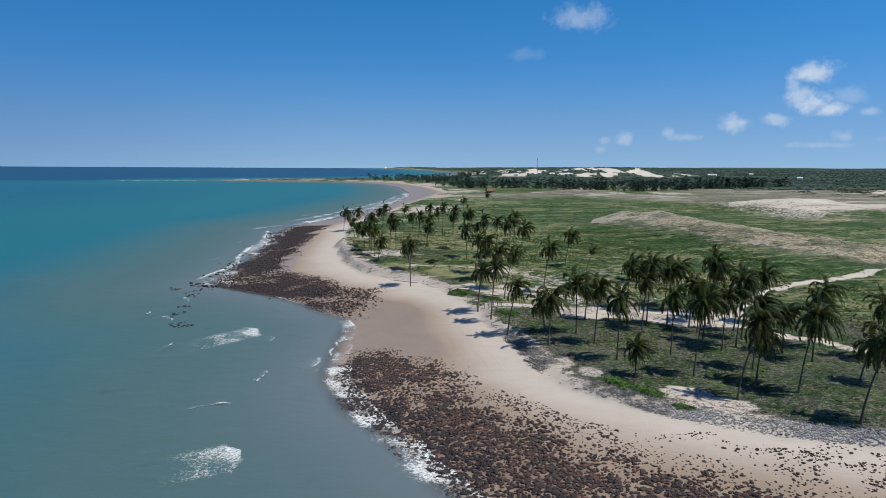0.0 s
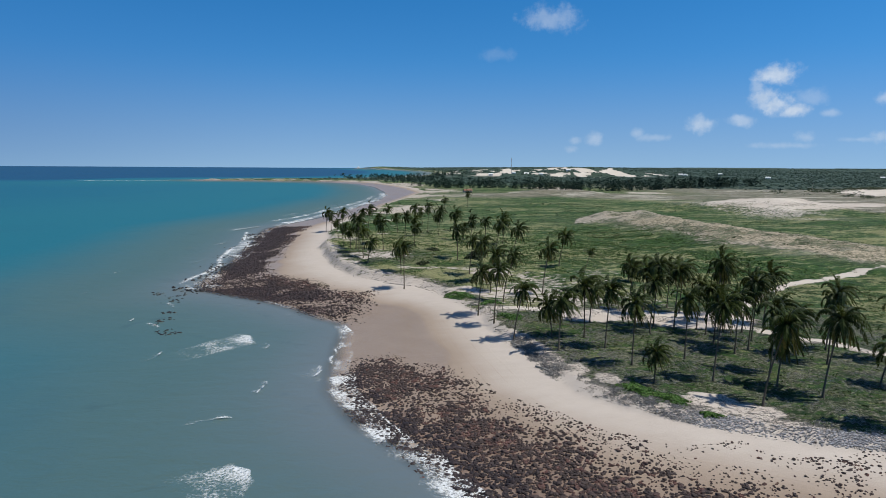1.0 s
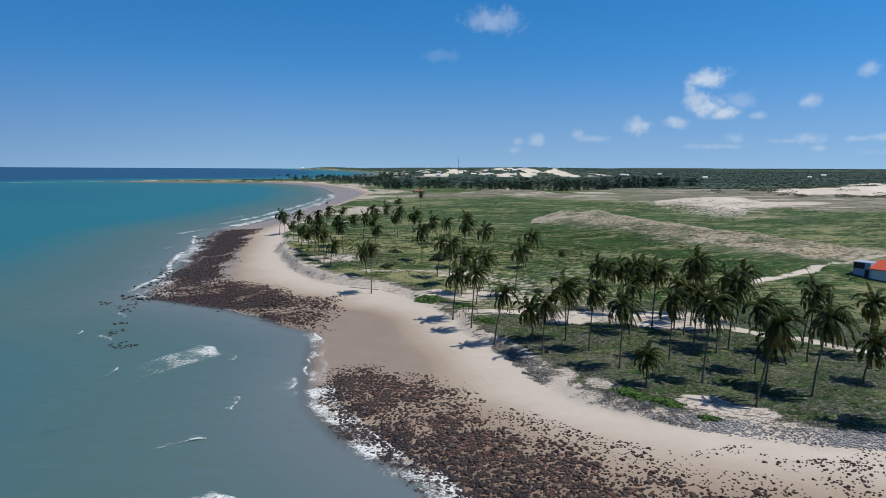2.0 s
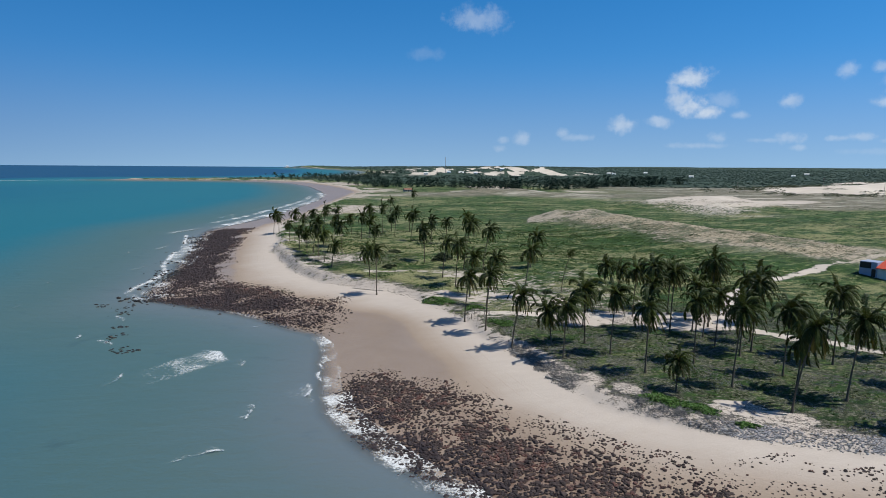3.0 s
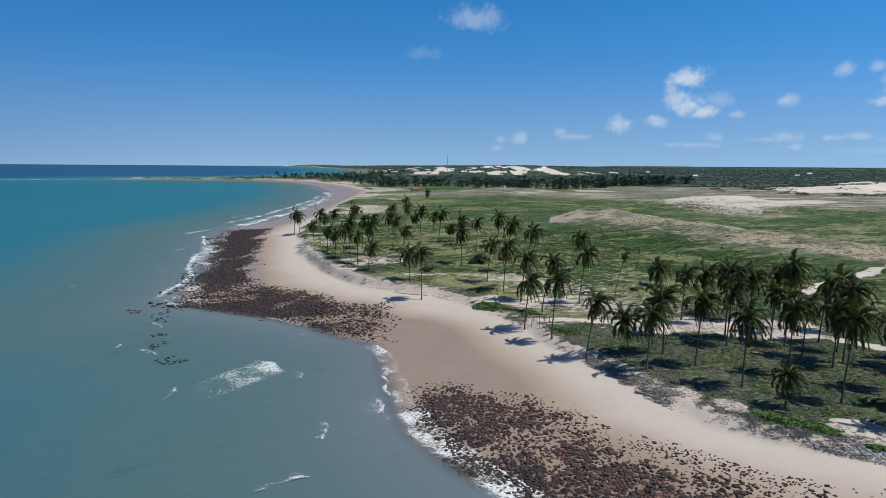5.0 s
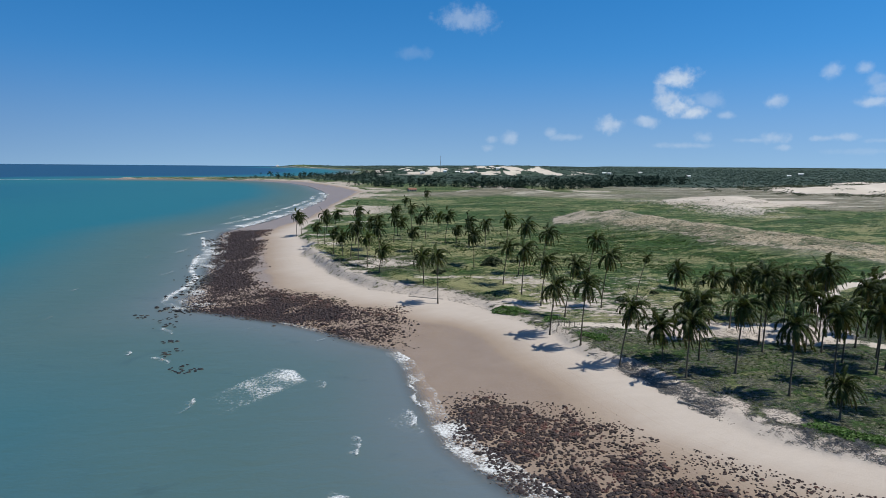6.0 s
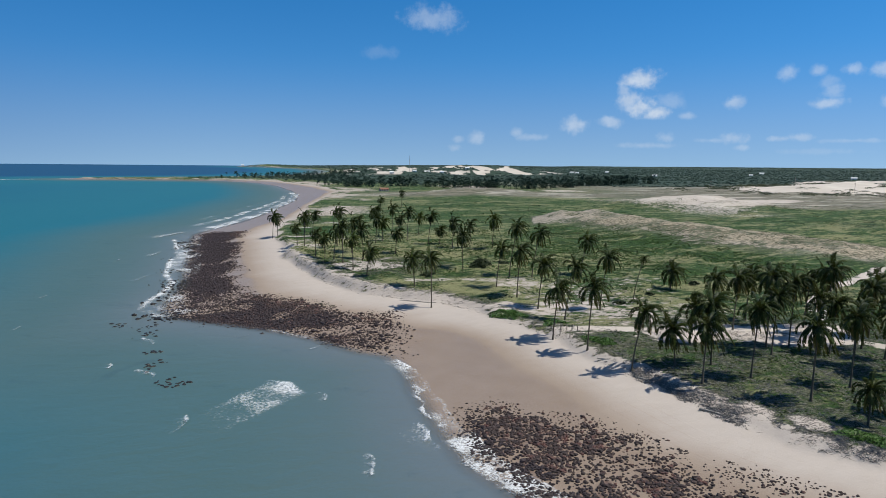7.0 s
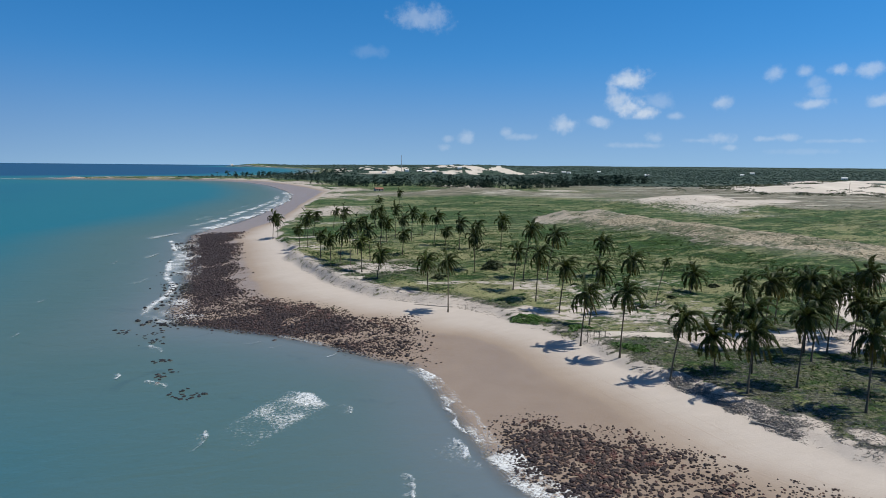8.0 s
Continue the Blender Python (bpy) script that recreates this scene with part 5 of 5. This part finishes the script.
def build_woods():
    rng = np.random.default_rng(31)
    trees = [tree_form(i, "palm" if i % 3 == 0 else "tree") for i in range(9)]
    belt = [(20, 838), (97, 836), (156, 782), (239, 718), (341, 775), (420, 830), (500, 880), (480, 990), (330, 900), (240, 860), (150, 930), (20, 960)]

    def belt_density(x, y):
        edge = np.where(inside(x, y, belt), 1, -1) * line_distance(x, y, belt + belt[:1])
        front = smooth(45, 4, line_distance(x, y, belt[:7]))
        return smooth(-3, 6, edge) * (0.10 + 0.9 * front) * smooth(0.30, 0.50, fbm(x, y, 55, 3, 151))

    x, y = pick(rng, 5200, (10, 510, 700, 1000), belt_density)
    tagged(scatter("tree_belt", trees, x, y, rng.uniform(4.5, 12.5, len(x)), M["wood"], 0.0, rng), "dark belt of palms and broad trees across the plain", "trees", kind="stuff")

    def coast_density(x, y):
        v = line_distance(x, y, BANK_FAR) * np.where(inside(x, y, BANKLAND), 1, -1)
        return smooth(8, 30, v) * smooth(260, 90, v) * smooth(0.46, 0.60, fbm(x, y, 70, 3, 153)) * 0.9 * smooth(-190, -60, x)

    x, y = pick(rng, 3000, (-420, 130, 840, 1700), coast_density)
    tagged(scatter("coastal_trees", trees, x, y, rng.uniform(4, 10, len(x)), M["wood"], 0.0, rng), "scattered trees and palms behind the far beach", "trees", kind="stuff")
    canopy = [rock_form(70 + i, 1) for i in range(5)]

    def forest_density(x, y):
        far = np.hypot(x, y)
        _, m, d, v = lie(x, y)
        open_ground = np.clip(m["sand"] * 1.5, 0, 1)
        return smooth(820, 1100, far + (fbm(x, y, 200, 3, 27) - 0.5) * 300) * smooth(30, 90, v) * (1 - open_ground) * (0.35 + 0.65 * smooth(0.3, 0.5, fbm(x, y, 90, 3, 157)))

    bearing = np.radians(rng.uniform(-10, 56, 30000))
    reach = np.exp(rng.uniform(math.log(850), math.log(4900), 30000))
    x, y = reach * np.sin(bearing), reach * np.cos(bearing)
    keep = rng.random(len(x)) < forest_density(x, y)
    x, y, reach = x[keep], y[keep], reach[keep]
    tagged(scatter("far_forest", canopy, x, y, rng.uniform(1.4, 3.0, len(x)) * (0.7 + reach / 4500), M["forest"], 0.1, rng), "dark green forest covering the far low hills", "forest", kind="stuff")

    def shrub_density(x, y):
        _, m, d, v = lie(x, y)
        fd = line_distance(x, y, FAR_DUNES + FAR_DUNES[:1])
        return smooth(60, 20, fd) * smooth(0.46, 0.58, fbm(x, y, 45, 3, 159))

    x, y = pick(rng, 3000, (360, 900, 440, 900), shrub_density)
    tagged(scatter("dune_shrubs", [bush_form(90 + i) for i in range(5)], x, y, rng.uniform(2.0, 6.0, len(x)), M["shrub"], 0.0, rng), "dark low shrubs round the white dunes", "shrubs", kind="stuff")


build_woods()


def part(name, bm, mat, parent, label=""):
    me = bpy.data.meshes.new(name)
    bm.to_mesh(me)
    bm.free()
    me.materials.append(mat)
    ob = new(name, me)
    ob.parent = parent
    return tagged(ob, label)


def box_bm(x0, y0, z0, x1, y1, z1, bevel=0.0):
    bm = bmesh.new()
    bmesh.ops.create_cube(bm, size=1, matrix=Matrix.Translation(((x0 + x1) / 2, (y0 + y1) / 2, (z0 + z1) / 2)) @ Matrix.Diagonal((x1 - x0, y1 - y0, z1 - z0, 1)))
    if bevel:
        bmesh.ops.bevel(bm, geom=bm.edges[:], offset=bevel, segments=2, affect="EDGES")
    return bm


def gable_bm(w, d, z, rise, over=0.4, thick=0.18):
    bm = bmesh.new()
    for side in (-1, 1):
        e, r = Vector((0, side * (d / 2 + over), z - rise * over / (d / 2))), Vector((0, 0, z + rise))
        n = Vector((0, 0, thick))
        pts = [(sx * (w / 2 + over), q) for q in (e, r) for sx in (-1, 1)]
        low = [bm.verts.new((px, q.y, q.z)) for px, q in pts]
        high = [bm.verts.new((px, q.y, q.z + thick)) for px, q in pts]
        for f in ((0, 1, 3, 2),):
            bm.faces.new([low[i] for i in f])
            bm.faces.new([high[i] for i in reversed(f)])
        for a, b in ((0, 1), (1, 3), (3, 2), (2, 0)):
            bm.faces.new((low[a], high[a], high[b], low[b]))
    bmesh.ops.recalc_face_normals(bm, faces=bm.faces[:])
    return bm


def cottage(x, y, w, d, h, turn, label, roof="tile", wall="white", group=""):
    """A small far house: walls with a gable, roof, a door and windows."""
    house = tagged(new("house"), label, "house", group)
    house.matrix_basis = pose(x, y, height(x, y) - 0.1, 0, 0, turn)
    bm = box_bm(-w / 2, -d / 2, -1.0, w / 2, d / 2, h)
    for sx in (-1, 1):
        a, b, c = bm.verts.new((sx * w / 2, -d / 2, h)), bm.verts.new((sx * w / 2, d / 2, h)), bm.verts.new((sx * w / 2, 0, h + d * 0.28))
        bm.faces.new((a, b, c))
    part("wall", bm, M[wall], house)
    part("roof", gable_bm(w, d, h, d * 0.3), M[roof], house)
    part("door", box_bm(-0.5, -d / 2 - 0.06, 0, 0.5, -d / 2 + 0.05, 2.1), M["dark"], house)
    for px in (-w * 0.32, w * 0.32):
        part("window", box_bm(px - 0.6, -d / 2 - 0.05, 1.0, px + 0.6, -d / 2 + 0.05, 2.1), M["dark"], house)
    return house


cottage(58.7, 722, 9, 5, 2.3, 15, "low house with a clay-tile roof beside the trees", wall="drift")
for x, y, w, turn in [(719, 1686, 16, -30), (690, 1590, 12, -40), (728, 1281, 14, -30), (977, 1014, 14, -45), (853, 1737, 14, -30),
                      (1180, 1500, 16, -40), (1010, 1330, 12, -35)]:
    cottage(x, y, w * 0.7, w * 0.45, 3.2, turn, "small whitewashed house among far hill woods", "white", group="houses on the far hills")
for x, y, w, turn in [(173, 1420, 14, -10), (229, 1449, 12, -8), (262, 1470, 16, -12), (290, 1440, 12, -10), (377, 1540, 14, -15)]:
    cottage(x, y, w * 0.7, w * 0.45, 3.4, turn, "small pale house among the white dunes", "white", group="houses on the white dunes")
cottage(-335, 4085, 15, 10, 6, 5, "large white building on the far headland", "white")


def roadside_house():
    """A plain bluish house with a near-black panel on its wall and a red tiled annexe, beside the track."""
    house = tagged(new("roadside_house"), "small pale blue house with red annexe roof beside the track", "house")
    house.matrix_basis = pose(125.4, 166, height(127, 164) - 0.15, 0, 0, -66)
    part("wall", box_bm(0, 0, -0.5, 4.4, 4.6, 4.0, 0.04), M["blue"], house, "faded pale blue rendered wall")
    part("panel", box_bm(0.15, -0.07, 2.2, 2.9, -0.004, 3.85, 0.01), M["dark"], house, "thin near-black panel high on the wall")
    bm = bmesh.new()
    a = [bm.verts.new(p) for p in ((4.41, -0.9, 2.5), (11.0, -0.9, 2.5), (11.0, 4.9, 4.4), (4.41, 4.9, 4.4))]
    b = [bm.verts.new((v.co.x, v.co.y, v.co.z + 0.16)) for v in a]
    bm.faces.new(a[::-1])
    bm.faces.new(b)
    for i in range(4):
        bm.faces.new((a[i], a[(i + 1) % 4], b[(i + 1) % 4], b[i]))
    part("roof", bm, M["red_tile"], house, "bright red tiled lean-to roof")
    part("annexe", box_bm(4.404, 0.3, -0.5, 10.6, 4.5, 2.75), M["white"], house, "white annexe wall")
    part("door", box_bm(3.1, -0.05, 0.0, 4.1, -0.004, 2.1), M["dark"], house)


roadside_house()


def mast(x, y, h):
    """A guyed lattice mast."""
    tower = tagged(new("radio_mast"), "thin grey lattice mast rising above the far dunes", "mast")
    tower.location = (x, y, height(x, y))
    legs = [Vector((0.8 * math.cos(a), 0.8 * math.sin(a), 0)) for a in (0.5, 2.6, 4.7)]
    for leg in legs:
        bm = bmesh.new()
        bmesh.ops.create_cone(bm, segments=6, radius1=0.2, radius2=0.16, depth=h + 2, matrix=Matrix.Translation(leg * 0.7 + Vector((0, 0, h / 2 - 1))))
        part("leg", bm, M["steel"], tower)
    bm = bmesh.new()
    for k in range(int(h / 3)):
        for i in range(3):
            p, q = legs[i] * 0.7 + Vector((0, 0, k * 3)), legs[(i + 1) % 3] * 0.7 + Vector((0, 0, k * 3 + 3))
            m = Matrix.Translation((p + q) / 2) @ (q - p).to_track_quat("Z", "Y").to_matrix().to_4x4()
            bmesh.ops.create_cone(bm, segments=4, radius1=0.12, radius2=0.12, depth=(q - p).length, matrix=m)
    part("bracing", bm, M["steel"], tower)


mast(265, 1711, 52 - height(265, 1711))


def utility_pole(x, y, h):
    pole = tagged(new("utility_pole"), "thin wooden utility pole in front of white dunes", "utility pole", "poles by the dunes")
    pole.location = (x, y, height(x, y))
    bm = bmesh.new()
    bmesh.ops.create_cone(bm, segments=8, radius1=0.2, radius2=0.14, depth=h + 1, matrix=Matrix.Translation((0, 0, h / 2 - 0.5)))
    part("shaft", bm, M["post"], pole)
    part("crossarm", box_bm(-1.0, -0.08, h - 0.7, 1.0, 0.08, h - 0.5, 0.01), M["post"], pole)


for x, y in ((494, 621), (509, 559), (440, 690)):
    utility_pole(x, y, 9)


def fence_post(x, y, h, seed):
    rnd = random.Random(seed)
    bm = bmesh.new()
    bmesh.ops.create_cone(bm, segments=7, radius1=0.085, radius2=0.07, depth=h + 0.4, matrix=Matrix.Translation((0, 0, h / 2 - 0.2)))
    for v in bm.verts:
        v.co.x += rnd.uniform(-0.012, 0.012)
    me = bpy.data.meshes.new("fence_post")
    bm.to_mesh(me)
    bm.free()
    me.materials.append(M["post"])
    ob = tagged(new("fence_post", me), "short weathered wooden post stuck in sand", "post", "posts at the end of the track")
    ob.location = (x, y, height(x, y))
    ob.rotation_euler = (rnd.uniform(-0.06, 0.06), rnd.uniform(-0.06, 0.06), 0)


for i, (x, y) in enumerate([(11.6, 141.2), (12.6, 140.7), (13.4, 140.2), (14.4, 139.9), (10.4, 138.8), (11.2, 136.2)]):
    fence_post(x, y, 1.0 + 0.15 * (i % 3), i)


def drift_log(x, y, length, thick, turn, label, name="driftwood_log"):
    """A bleached log with a broken root end and a few stub branches."""
    log = tagged(new(name), label, "log")
    log.matrix_basis = pose(x, y, height(x, y) + thick * 0.7, 0, 0, turn)
    rnd = random.Random(int(x * 10 + y))
    rings, sides = 9, 8
    bm = bmesh.new()
    loops = []
    for i in range(rings):
        s = i / (rings - 1)
        r = thick * (1.15 - 0.6 * s) * (1 + 0.35 * math.exp(-s * 12))
        loops.append([bm.verts.new(((s - 0.5) * length, r * math.cos(k * 6.2832 / sides) + 0.12 * math.sin(s * 5), r * math.sin(k * 6.2832 / sides) * rnd.uniform(0.9, 1.1))) for k in range(sides)])
    for a, b in zip(loops, loops[1:]):
        for k in range(sides):
            bm.faces.new((a[k], a[(k + 1) % sides], b[(k + 1) % sides], b[k]))
    bm.faces.new(loops[0][::-1])
    bm.faces.new(loops[-1])
    part("stem", bm, M["drift"], log)
    for i in range(3):
        bm = bmesh.new()
        a = rnd.uniform(0.4, 2.6)
        m = Matrix.Translation(((rnd.random() - 0.4) * length * 0.6, 0, 0)) @ pose(0, 0, 0, 40 + 30 * i, 30 * (i - 1), math.degrees(a)) @ Matrix.Translation((0, 0, thick * 1.6))
        bmesh.ops.create_cone(bm, segments=6, radius1=thick * 0.35, radius2=thick * 0.12, depth=thick * 4, matrix=m)
        part("branch", bm, M["drift"], log)
    return log


drift_log(34.3, 158.2, 6.5, 0.16, 12, "dark fallen palm trunk lying in dry grass", "fallen_trunk")
drift_log(15.6, 101.0, 4.2, 0.13, -58, "bleached driftwood log at the foot of the bank")
drift_log(13.6, 114.5, 2.8, 0.11, -70, "bleached driftwood log at the foot of the bank")
drift_log(11.8, 124.0, 2.4, 0.10, -30, "bleached driftwood log at the foot of the bank")
drift_log(-9.5, 174.2, 9.0, 0.09, 150, "long bleached trunk lying below the sandy bank")
